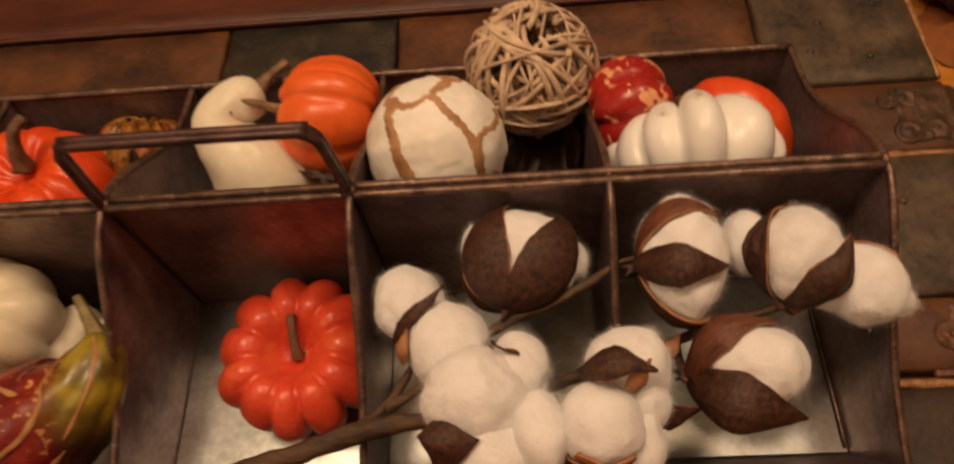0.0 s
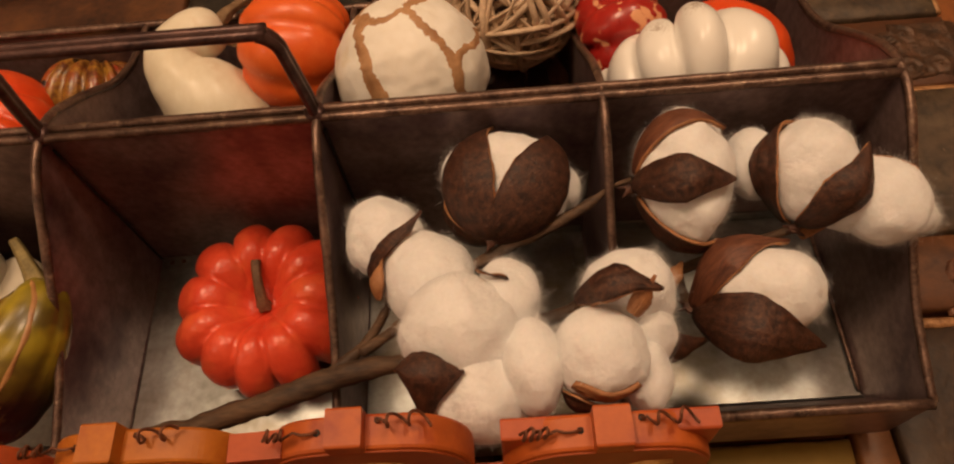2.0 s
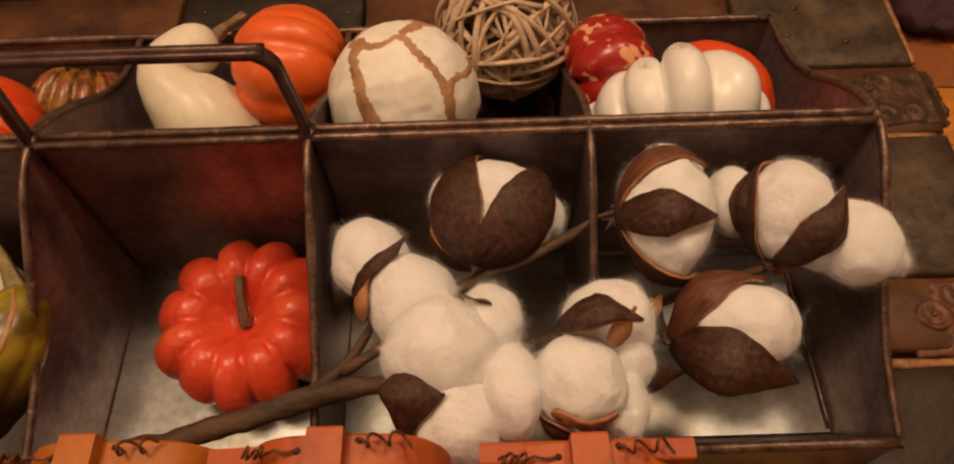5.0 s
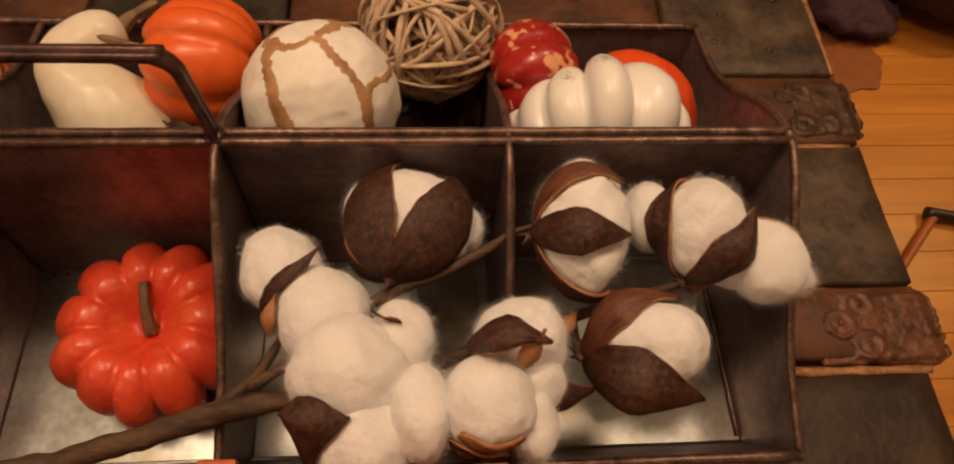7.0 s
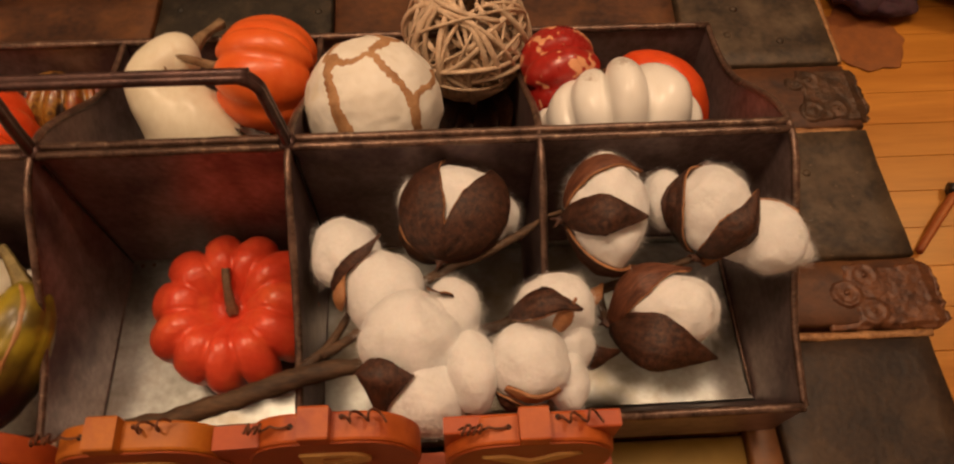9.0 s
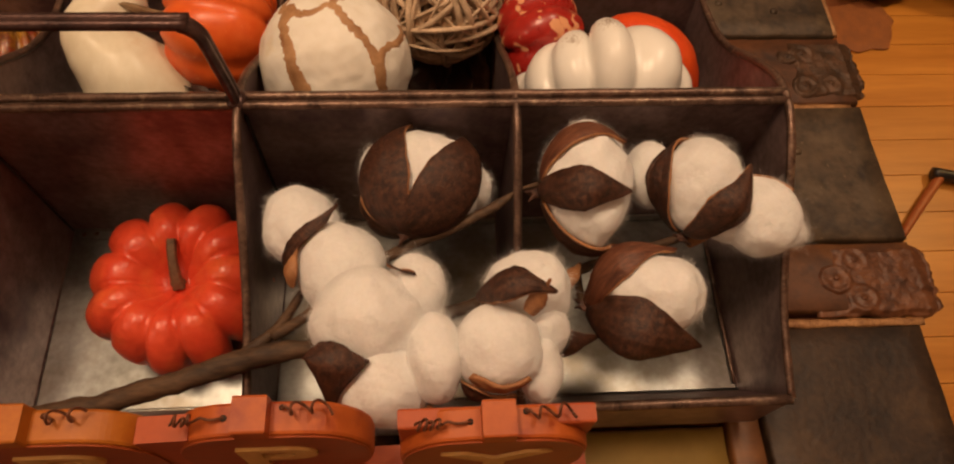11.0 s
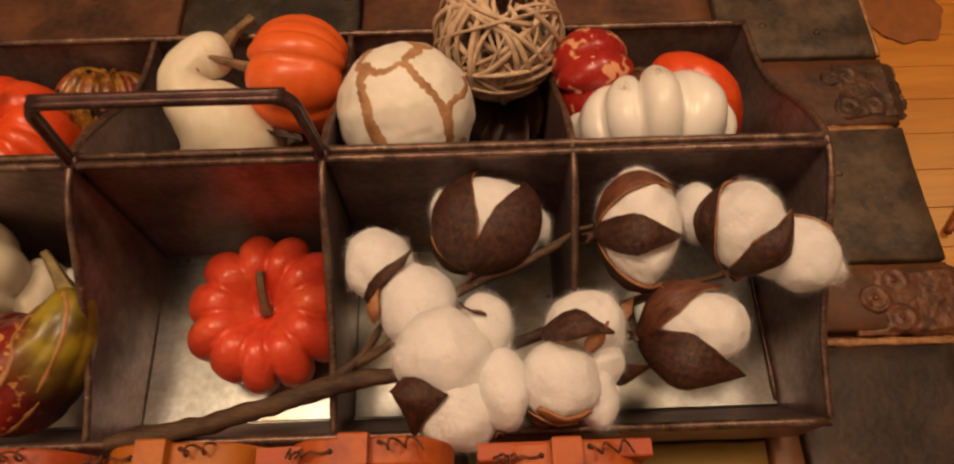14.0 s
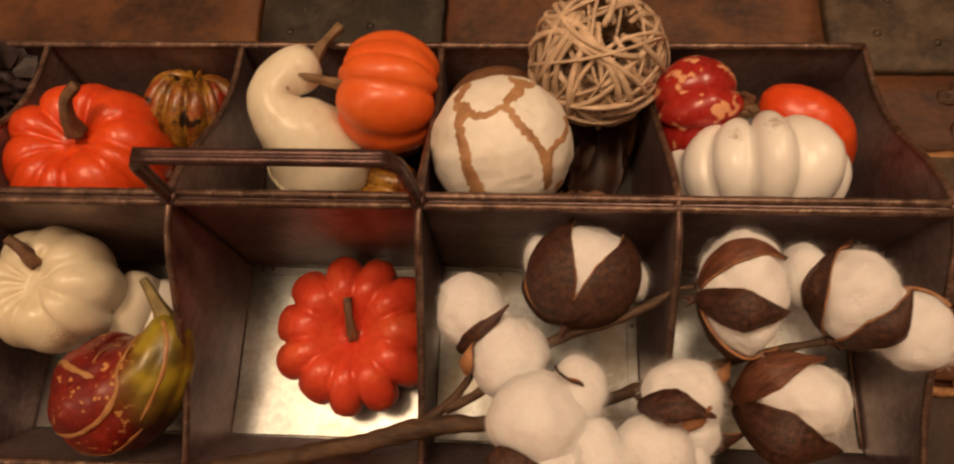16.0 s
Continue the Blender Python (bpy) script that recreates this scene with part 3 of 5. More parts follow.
part("base_plate", *box(-END, END, FOOT_FRONT, FOOT_REAR, TOP + 0.0002, 0.0), ZINC, caddy, "grey zinc base plate", smooth=False)
for s in (-1, 1):
    cross_wall(s * END, "end_wall")
    cross_wall(s * PITCH * 0.5, "divider")
    cross_wall(s * PITCH * 1.5, "divider")
centre = part("centre_divider", *box(-END, END, -0.0007, 0.0007, 0.0, RISE), PATINA, caddy, smooth=False)
for s in (-1, 1):
    rod = [(-END + 2 * END * k / 60, s * 0.0023, RISE + 0.0003 * noise.noise(Vector((k * 0.7, s, 0))), 0.0021) for k in range(61)]
    part("rolled_rim", *tube(rod, 10, rough=0.12, seed=s), RIM, centre, "rusty brown rolled rim")
part("seam", *tube([(-END, -0.0010, 0.0008, 0.0012), (END, -0.0010, 0.0008, 0.0012)], 8), ZINC, centre)


def lean_wall(name, y_foot, y_top, z_top):
    out = -1 if y_top < 0 else 1
    outline = [(-END, y_foot, 0), (-END, y_top, z_top), (-END, y_top + out * 0.0016, z_top), (-END, y_top + out * 0.0012, 0.0100), (-END, y_foot + out * 0.0040, TOP + 0.0002)]
    wall = part(name, *slab(outline, (2 * END, 0, 0)), PATINA, caddy, smooth=False)
    rod = [(-END + 2 * END * k / 60, y_top + out * 0.0006, z_top + 0.0003 * noise.noise(Vector((k * 0.7, out, 3))), 0.0023) for k in range(61)]
    part("rolled_rim", *tube(rod, 10, rough=0.12), RIM, wall, "rusty brown rolled rim")
    part("seam", *tube([(-END, y_foot, 0.0007, 0.0010), (END, y_foot, 0.0007, 0.0010)], 8), ZINC, wall)


lean_wall("rear_wall", FOOT_REAR, REAR_Y, REAR_Z)
lean_wall("front_wall", FOOT_FRONT, FRONT_Y, FRONT_Z)


def handle_line(y, r):
    pts = [(-0.0572, y, 0.1085), (-0.0566, y, 0.122), (-0.0550, y, 0.140)]
    for k in range(7):
        a = math.pi - k * math.pi / 12
        pts.append((-0.0445 + 0.0098 * math.cos(a), y, 0.1475 + 0.0105 * math.sin(a)))
    pts += [(-p[0], p[1], p[2]) for p in reversed(pts)]
    return glide([(*p, r) for p in pts], 4)


for x in (-0.0575, 0.0575, 0.1725):
    part("corner_seam", *tube(glide([(x + 0.0016, -0.0022, 0.104, 0.0007), (x + 0.0016, -0.0022, 0.05, 0.0007), (x + 0.0016, -0.0022, 0.003, 0.0007)], 6), 6), BLACKENED, caddy, "dark folded corner seam")
grip = part("handle", *tube(handle_line(0.0016, 0.0021), 12, rough=0.08), HANDLE_METAL, caddy, "dark bent steel handle")
part("handle_rod", *tube(handle_line(-0.0016, 0.0021), 12, rough=0.08), HANDLE_METAL, grip)
part("handle_web", *tube(handle_line(0.0, 0.00185), 8, flat=(1, 1)), HANDLE_METAL, grip)
for s in (-1, 1):
    part("weld", *ball_shape((s * 0.0572, 0, 0.1125), (0.0045, 0.0050, 0.0030), 3, 0.15, 300), HANDLE_METAL, caddy)


# ---- pumpkins, gourds and other decorations ----
def stem_part(parent, points, mat=STEM_DARK, ribs=5, depth=0.25):
    part("stem", *tube(glide(points, 6), 15, ribs=ribs, depth=depth, rough=0.12), mat, parent, "dry brown stem")


def pumpkin(place, axis, radius, half, lobes, depth, skin, label, stem=(), stem_skin=STEM_DARK, name="pumpkin", **more):
    low = Vector(place) - Vector((0, 0, half))
    ob = thing(name, low, label, "pumpkin", "decorations in the caddy")
    part("body", *pumpkin_shape(place, axis, radius, half, lobes, depth, **more), skin, ob)
    if stem:
        stem_part(ob, stem, stem_skin)
    return ob


def gourd(points, skin, label, stem=(), ribs=0, depth=0.0, sides=40, stem_skin=STEM_GREY, name="gourd", per=10):
    line = glide(points, per)
    for p in line:
        p[3] = max(p[3], 0.0006)
    ob = thing(name, points[0][:3], label, "gourd", "decorations in the caddy")
    part("body", *tube(line, sides, ribs=ribs, depth=depth, rough=0.03), skin, ob)
    if stem:
        stem_part(ob, stem, stem_skin)
    return ob


part("floor_flange", *box(0.0590, 0.1710, -0.0021, -0.0009, 0.0004, 0.0065, 0.0003), ZINC, centre, "pale zinc flange", smooth=False)
part("floor_flange", *box(0.1740, END - 0.0012, -0.0021, -0.0009, 0.0004, 0.0065, 0.0003), ZINC, centre, "pale zinc flange", smooth=False)
part("end_seam", *tube(glide([(END - 0.0018, -0.003, 0.0012, 0.0011), (END - 0.0018, -0.05, 0.0012, 0.0012), (END - 0.0018, FOOT_FRONT + 0.003, 0.0012, 0.0011)], 6), 8, rough=0.2), RIM, caddy, "worn brown seam")
part("floor_flange", *box(-0.0560, 0.0560, -0.0070, -0.0012, 0.0003, 0.0009, 0.0002), ZINC, centre, "pale zinc flange", smooth=False)
part("floor_flange", *box(0.1655, 0.1712, FOOT_FRONT + 0.004, -0.0080, 0.0003, 0.0009, 0.0002), ZINC, caddy, "pale zinc flange", smooth=False)
for x, y in ((-0.0510, -0.0040), (-0.0445, -0.0035), (0.0460, -0.0040), (0.0800, -0.0040), (0.0925, -0.0040), (0.1685, -0.0330), (0.1685, -0.0700)):
    part("spot_weld", *ball_shape((x, y, 0.0009), (0.0013, 0.0012, 0.0004), 2, 0.25, 400), RIM, caddy, "small dark spot weld")
# front, under the handle
pumpkin((0.0136, -0.0468, 0.0262), (0.02, -0.06, 1), 0.0425, 0.0262, 11, 0.150, RED, "glossy red mini pumpkin with deep furrows on the bare caddy floor",
        [(0.0146, -0.0475, 0.0320, 0.0040), (0.0146, -0.0462, 0.0360, 0.0029), (0.0138, -0.0390, 0.0425, 0.0024), (0.0129, -0.0300, 0.0455, 0.0025)],
        dimple=0.88, seed=4, power=0.52, furrows=(9, 42, 75, 103, 135, 168, 202, 235, 265, 297, 334),
        lifts=(0.02, -0.04, 0.02, 0.04, 0.06, 0.05, 0.09, 0.05, 0.04, 0.03, -0.02))
# front, beside it
pumpkin((-0.1385, -0.032, 0.058), (-0.05, -0.05, 1), 0.0350, 0.0265, 9, 0.115, STAINED_CREAM, "creamy white pumpkin with a short brown stem",
        [(-0.139, -0.0225, 0.076, 0.0048), (-0.141, -0.0190, 0.084, 0.0034), (-0.147, -0.0140, 0.090, 0.0026)], seed=7, dimple=0.35, wobble=0.05, power=0.8)
TWO_TONE = [(-0.1200, -0.090, 0.047, 0.001), (-0.1180, -0.089, 0.048, 0.016), (-0.1080, -0.087, 0.052, 0.0270), (-0.0950, -0.083, 0.057, 0.0300),
            (-0.0815, -0.078, 0.063, 0.0255), (-0.0715, -0.069, 0.069, 0.0185), (-0.0675, -0.058, 0.072, 0.0130), (-0.0685, -0.0505, 0.0725, 0.0075), (-0.0685, -0.0485, 0.0718, 0.001)]
two_tone = gourd(TWO_TONE, TWO_TONE_SKIN, "speckled red and green gourd with pale stripes", ribs=7, depth=0.06, sides=70,
                 stem=[(-0.0680, -0.0520, 0.0710, 0.0072), (-0.0705, -0.0465, 0.0745, 0.0044), (-0.0755, -0.0375, 0.079, 0.0028), (-0.0800, -0.0310, 0.081, 0.0022)], stem_skin=STEM_GREEN)


def stripe(parent, points, track, wide, mat, proud=0.0004):
    """A pale band on a gourd's skin; track: places as (share of its length, angle round it)."""
    line = glide(points, 10)
    pts, n = [Vector(p[:3]) for p in line], 10 * (len(points) - 1) + 1
    frames, side = [], None
    for i, p in enumerate(pts):
        d = (pts[min(i + 1, n - 1)] - pts[max(i - 1, 0)]).normalized()
        side = d.cross(Vector((0, 0, 1))) if side is None else side - d * side.dot(d)
        side.normalize()
        frames.append((p, side.copy(), d.cross(side), d, max(line[i][3], 0.002)))

    def skin(t, a, across):
        k = min(max(t, 0.0), 0.999) * (n - 1)
        (p, x, y, d, r), (p2, x2, y2, d2, r2) = frames[int(k)], frames[int(k) + 1]
        f = k - int(k)
        p, x, y, r = p.lerp(p2, f), x.lerp(x2, f), y.lerp(y2, f), r + (r2 - r) * f
        r *= 1 - 0.06 * (1 - abs(math.sin(7 * a / 2)) ** 0.7)
        return p + (x * math.cos(a) + y * math.sin(a)) * (r + proud * across)

    way, v, f = glide(track, 9), [], []
    for i, (t, a) in enumerate(way):
        q, q2 = way[max(i - 1, 0)], way[min(i + 1, len(way) - 1)]
        here, ahead = skin(t, a, 0), skin(q2[0], q2[1], 0) - skin(q[0], q[1], 0)
        out = (skin(t, a, 20) - here).normalized()
        cross = ahead.cross(out).normalized()
        for k in (-1, -0.4, 0.4, 1):
            w = wide * k * (0.8 + 0.6 * noise.noise(Vector((i * 0.4, k, wide * 900)))) * min(1, (i + 1) / 3, (len(way) - i) / 3)
            v.append(here + cross * w + out * (proud * (1.5 - k * k) - w * w / 0.05))
    for i in range(len(way) - 1):
        for k in range(3):
            a = i * 4 + k
            f.append((a, a + 1, a + 5, a + 4))
    part("stripe", v, f, mat, parent, "pale tan stripe")


stripe(two_tone, TWO_TONE, [(0.27, -2.35), (0.38, -2.1), (0.50, -1.75)], 0.0017, STRIPE)
stripe(two_tone, TWO_TONE, [(0.84, -2.1), (0.70, -2.0), (0.60, -1.7), (0.55, -1.25), (0.44, -1.0), (0.30, -0.95), (0.17, -1.05)], 0.0015, STRIPE)
stripe(two_tone, TWO_TONE, [(0.66, -2.6), (0.56, -2.4), (0.50, -2.05)], 0.0011, STRIPE)
stripe(two_tone, TWO_TONE, [(0.86, -1.1), (0.70, -0.7), (0.52, -0.5)], 0.0012, STRIPE)
stripe(two_tone, TWO_TONE, [(0.50, -0.35), (0.36, -0.3), (0.20, -0.5)], 0.0016, STRIPE)
gourd([(-0.100, -0.060, 0.0185, 0.001), (-0.100, -0.058, 0.0185, 0.012), (-0.099, -0.045, 0.0195, 0.019), (-0.096, -0.032, 0.024, 0.0175), (-0.093, -0.022, 0.028, 0.011), (-0.092, -0.018, 0.029, 0.001)],
      WHITE_SKIN, "small white gourd tucked under the other gourds")
gourd([(-0.1180, -0.0540, 0.0200, 0.001), (-0.1175, -0.0530, 0.0215, 0.010), (-0.1120, -0.0430, 0.0300, 0.0165), (-0.1060, -0.0300, 0.0360, 0.0150), (-0.1020, -0.0200, 0.0390, 0.0090), (-0.1010, -0.0170, 0.0395, 0.001)],
      CREAM, "small tan-cream gourd wedged beside the white pumpkin", ribs=6, depth=0.05)
# rear, beside the handle
pumpkin((-0.1365, 0.0440, 0.0540), (0.05, 0.10, 1), 0.0460, 0.0340, 10, 0.125, VERMILION, "shiny vermilion pumpkin with a curved brown stem",
        [(-0.1330, 0.0500, 0.077, 0.0066), (-0.1320, 0.0525, 0.087, 0.0042), (-0.1285, 0.0580, 0.097, 0.0033), (-0.1215, 0.0630, 0.102, 0.0030)], seed=9, dimple=0.45, wobble=0.06)
pumpkin((-0.0920, 0.0830, 0.0350), (0.12, 0.75, 0.62), 0.0290, 0.0260, 15, 0.14, STRIPED, "amber and dark red striped ornamental gourd", seed=3, name="gourd", dimple=0.2)
# rear, behind the handle
gourd([(-0.014, 0.038, 0.0160, 0.001), (-0.014, 0.039, 0.018, 0.014), (-0.0130, 0.044, 0.032, 0.0245), (-0.0095, 0.050, 0.047, 0.0295), (-0.0165, 0.0560, 0.061, 0.0238), (-0.0268, 0.0635, 0.0710, 0.0160),
       (-0.0306, 0.0725, 0.0755, 0.0128), (-0.0262, 0.0830, 0.0755, 0.0126), (-0.0175, 0.0905, 0.0735, 0.0132), (-0.0115, 0.0955, 0.0720, 0.0090), (-0.0100, 0.0966, 0.0716, 0.001)],
      CREAM, "cream crookneck gourd with a dry twisted stem", sides=48,
      stem=[(-0.0120, 0.0950, 0.0728, 0.0052), (-0.0085, 0.1050, 0.0715, 0.0034), (-0.0045, 0.1150, 0.0680, 0.0026), (-0.0010, 0.1225, 0.0650, 0.0036)])
pumpkin((0.0315, 0.0785, 0.0685), (-1, 0.08, 0.12), 0.0330, 0.0300, 8, 0.085, ORANGE, "small orange pumpkin lying on its side",
        [(0.0125, 0.0810, 0.0710, 0.0056), (0.0075, 0.0812, 0.0722, 0.0040), (0.0000, 0.0815, 0.0745, 0.0030), (-0.0090, 0.0805, 0.0810, 0.0023), (-0.0140, 0.0812, 0.0828, 0.0013), (-0.0160, 0.0808, 0.0830, 0.0008), (-0.0213, 0.0777, 0.0832, 0.0007), (-0.0223, 0.0769, 0.0832, 0.0007), (-0.0192, 0.0721, 0.0830, 0.0006)],
        seed=12, dimple=0.35, wobble=0.08, uneven=0.5, stem_skin=STEM_GREY)
pumpkin((0.0270, 0.0360, 0.0235), (0.8, -0.3, 0.5), 0.0225, 0.0230, 9, 0.16, STRIPED, "amber and red mottled gourd deep under the orange pumpkin", seed=15, name="gourd")
gourd([(0.030, 0.099, 0.018, 0.001), (0.030, 0.097, 0.018, 0.010), (0.030, 0.085, 0.019, 0.0185), (0.030, 0.072, 0.0195, 0.015), (0.030, 0.064, 0.0195, 0.006), (0.030, 0.062, 0.0195, 0.001)], STRIPED, "amber striped gourd at the bottom of the compartment", ribs=8, depth=0.1)


# rear, third from the handle: plaster ball, twig ball
FACE_R, FACE_U, FACE_T = Vector((0.9997, 0.0224, -0.0116)), Vector((-0.0154, 0.9061, 0.4229)), Vector((0.020, -0.4226, 0.9061))
BALL, BALL_R = Vector((0.0934, 0.0375, 0.0895)), 0.0347
ball = thing("paper_ball", BALL - Vector((0, 0, BALL_R)), "cream papery ball with ochre crackle veins", "ball", "decorations in the caddy")
shape = ball_shape(BALL, (BALL_R, BALL_R, BALL_R), 6, 0.026, 95)
part("body", *shape, PLASTER, ball)


def on_ball(u, w):
    d = (FACE_R * u + FACE_U * w + FACE_T * math.sqrt(max(0.0, 1 - u * u - w * w))).normalized()
    p = d * BALL_R
    k = 1 + 0.026 * (noise.noise(p * 95) + 0.5 * noise.noise(p * 95 * 2.6))
    return d, BALL + p * k


def vein(points, seed):
    """A ragged band of ochre on the ball; points: right, up, half its width, as shares of the radius."""
    line, v, f = glide(points, 6), [], []
    for i, (u, w, wide) in enumerate(line):
        a, b = line[max(i - 1, 0)], line[min(i + 1, len(line) - 1)]
        t = np.array([b[0] - a[0], b[1] - a[1]])
        t = t / (np.linalg.norm(t) + 1e-9)
        taper = min(1, (i + 2) / 3, (len(line) - i + 1) / 3)
        for k in (-1, -0.5, 0, 0.5, 1):
            ragged = 0.35 * noise.noise(Vector((i * 0.55, k * 1.3, seed))) + 0.22 * noise.noise(Vector((i * 1.7, k * 2, seed)))
            s = 1.3 * wide * taper * (k * (1 + ragged) + 0.4 * noise.noise(Vector((i * 0.5, 7, seed))))
            d, p = on_ball(u - t[1] * s, w + t[0] * s)
            v.append(p + d * (0.00040 * (1.2 - k * k) - 0.00016))
    for i in range(len(line) - 1):
        for k in range(4):
            a = i * 5 + k
            f.append((a, a + 1, a + 6, a + 5))
    part("vein", v, f, VEIN, ball, "ochre crackle vein")


vein([(-0.44, 0.89, 0.05), (-0.56, 0.72, 0.055), (-0.59, 0.55, 0.05), (-0.47, 0.49, 0.08), (-0.56, 0.32, 0.055), (-0.53, 0.12, 0.065), (-0.46, -0.10, 0.07), (-0.44, -0.32, 0.075), (-0.34, -0.55, 0.10), (-0.28, -0.80, 0.12)], 1)
vein([(-0.50, 0.50, 0.05), (-0.35, 0.41, 0.055), (-0.14, 0.43, 0.035), (-0.02, 0.50, 0.03), (0.09, 0.47, 0.04)], 2)
vein([(0.10, 0.95, 0.025), (0.18, 0.87, 0.045), (0.30, 0.84, 0.05), (0.44, 0.82, 0.035)], 5)
vein([(0.26, 0.86, 0.05), (0.20, 0.70, 0.075), (0.06, 0.58, 0.045), (0.13, 0.42, 0.045), (0.25, 0.27, 0.05), (0.36, 0.15, 0.055), (0.50, -0.02, 0.045), (0.58, -0.18, 0.07), (0.62, -0.40, 0.06), (0.61, -0.58, 0.045)], 3)
vein([(0.60, -0.22, 0.04), (0.67, -0.02, 0.035), (0.83, 0.12, 0.035), (0.89, 0.28, 0.025), (0.86, 0.42, 0.03)], 4)
vein([(0.74, -0.60, 0.035), (0.86, -0.46, 0.025)], 6)

TW, TW_R = Vector((0.1432, 0.0965, 0.0748)), 0.0366
twig_ball = thing("twig_ball", TW - Vector((0, 0, TW_R)), "woven ball of pale rattan twigs", "ball", "decorations in the caddy")
rnd = random.Random(11)
for n in range(88):
    ax = Vector((rnd.gauss(0, 1), rnd.gauss(0, 1), rnd.gauss(0, 1))).normalized()
    x, y, z = basis(ax)
    off, start, span = rnd.uniform(-0.55, 0.55), rnd.uniform(0, 6.28), rnd.uniform(2.6, 6.0)
    thick = rnd.choice((0.0019, 0.0017, 0.0015, 0.0012, 0.0007)) if n < 64 else 0.0017
    lay = rnd.uniform(0.90, 0.99) if n < 64 else rnd.uniform(0.76, 0.88)
    line = []
    for k in range(34):
        a = start + span * k / 33
        w = off + 0.10 * math.sin(a * 2 + n)
        q = math.sqrt(1 - w * w)
        r = TW_R * (lay + 0.03 * math.sin(3 * a + n * 1.7))
        line.append((*(TW + (x * math.cos(a) * q + y * math.sin(a) * q + z * w) * r), thick))
    part("twig", *tube(line, 7, flat=(1, 0.75)), TWIG, twig_ball)

brown = thing("brown_ball", (0.090, 0.078, 0.001), "plain brown ball behind the papery ball", "ball", "decorations in the caddy")
part("body", *ball_shape((0.0905, 0.0775, 0.0345), (0.0335, 0.0335, 0.0335), 4, 0.02, 30), LEAF, brown)


def leaf(points, wide, mat, label, seed, curl=0.4):
    """A dry curled leaf along points."""
    rnd = random.Random(seed)
    line, v, f = glide(points, 6), [], []
    n = len(line)
    for i, p in enumerate(line):
        t = Vector(line[min(i + 1, n - 1)] - line[max(i - 1, 0)]).normalized()
        side = t.cross(Vector((0, 0, 1))).normalized()
        up = side.cross(t)
        w = wide * math.sin(math.pi * (0.06 + 0.9 * i / (n - 1))) ** 0.7
        for layer in (0, 1):
            for k in range(7):
                s = k / 3 - 1
                q = Vector(p) + side * s * w * (1 + 0.15 * rnd.uniform(-1, 1)) + up * (curl * w * s * s + 0.003 * noise.noise(Vector(p) * 120 + Vector((s * 2, seed, 0))))
                v.append(q - up * 0.0006 * layer)
    for i in range(n - 1):
        for k in range(6):
            a = i * 14 + k
            f += [(a, a + 1, a + 15, a + 14), (a + 8, a + 7, a + 21, a + 22)]
        f += [(i * 14, i * 14 + 14, i * 14 + 21, i * 14 + 7), (i * 14 + 6, i * 14 + 13, i * 14 + 27, i * 14 + 20)]
    ob = thing("dried_leaf", points[0], label, "leaf", "decorations in the caddy")
    part("blade", v, f, mat, ob)
    return ob


leaf([(0.1080, 0.0180, 0.034), (0.1330, 0.0190, 0.041), (0.1640, 0.0240, 0.036)], 0.013, LEAF, "curled tan dried leaf", 1)
leaf([(0.140, 0.018, 0.006), (0.148, 0.055, 0.024), (0.150, 0.095, 0.034)], 0.014, LEAF_DARK, "dark curled dried leaf", 2, 0.8)
leaf([(0.120, 0.050, 0.004), (0.130, 0.070, 0.030), (0.125, 0.100, 0.036)], 0.016, LEAF_DARK, "dark curled dried leaf", 3, 0.6)
leaf([(0.070, 0.020, 0.004), (0.090, 0.030, 0.040), (0.110, 0.034, 0.050)], 0.016, LEAF, "curled tan dried leaf", 4, 0.5)
leaf([(0.160, 0.060, 0.004), (0.158, 0.085, 0.022), (0.155, 0.105, 0.036)], 0.012, LEAF, "reddish curled dried leaf", 5, 0.7)
leaf([(0.0330, 0.0420, 0.0590), (0.0225, 0.0455, 0.0620), (0.0115, 0.0525, 0.0605), (0.0025, 0.0575, 0.0600)], 0.0034, LEAF_DARK, "dark dried leaf under the orange pumpkin", 6, 0.5)

# rear, at the end
speckled = pumpkin((0.1945, 0.0690, 0.0680), (1, 0.15, 0.1), 0.0300, 0.0235, 6, 0.15, SPECKLED, "dark red gourd with pale speckles", seed=21, name="gourd", dimple=0.15, wobble=0.05)
part("blossom_end", *ball_shape((0.2155, 0.0722, 0.0702), (0.0075, 0.0075, 0.0022), 3, 0.2, 150, (1, 0.15, 0.1)), STEM_GREEN, speckled, "olive blossom end")
gourd([(0.2310, 0.0720, 0.0620, 0.001), (0.2325, 0.0720, 0.0630, 0.009), (0.2390, 0.0705, 0.0670, 0.0145), (0.2490, 0.0650, 0.0690, 0.0160), (0.2580, 0.0590, 0.0660, 0.0165), (0.2625, 0.0540, 0.0570, 0.0165),
       (0.2655, 0.0520, 0.0430, 0.0165), (0.2660, 0.0520, 0.0270, 0.0140), (0.266, 0.052, 0.014, 0.001)],
      VERMILION, "smooth curved orange-red gourd", sides=40,
      stem=[(0.2345, 0.0718, 0.0635, 0.0052), (0.2270, 0.0722, 0.0625, 0.0036), (0.2200, 0.0715, 0.0600, 0.0034), (0.2150, 0.0700, 0.0570, 0.0040)])
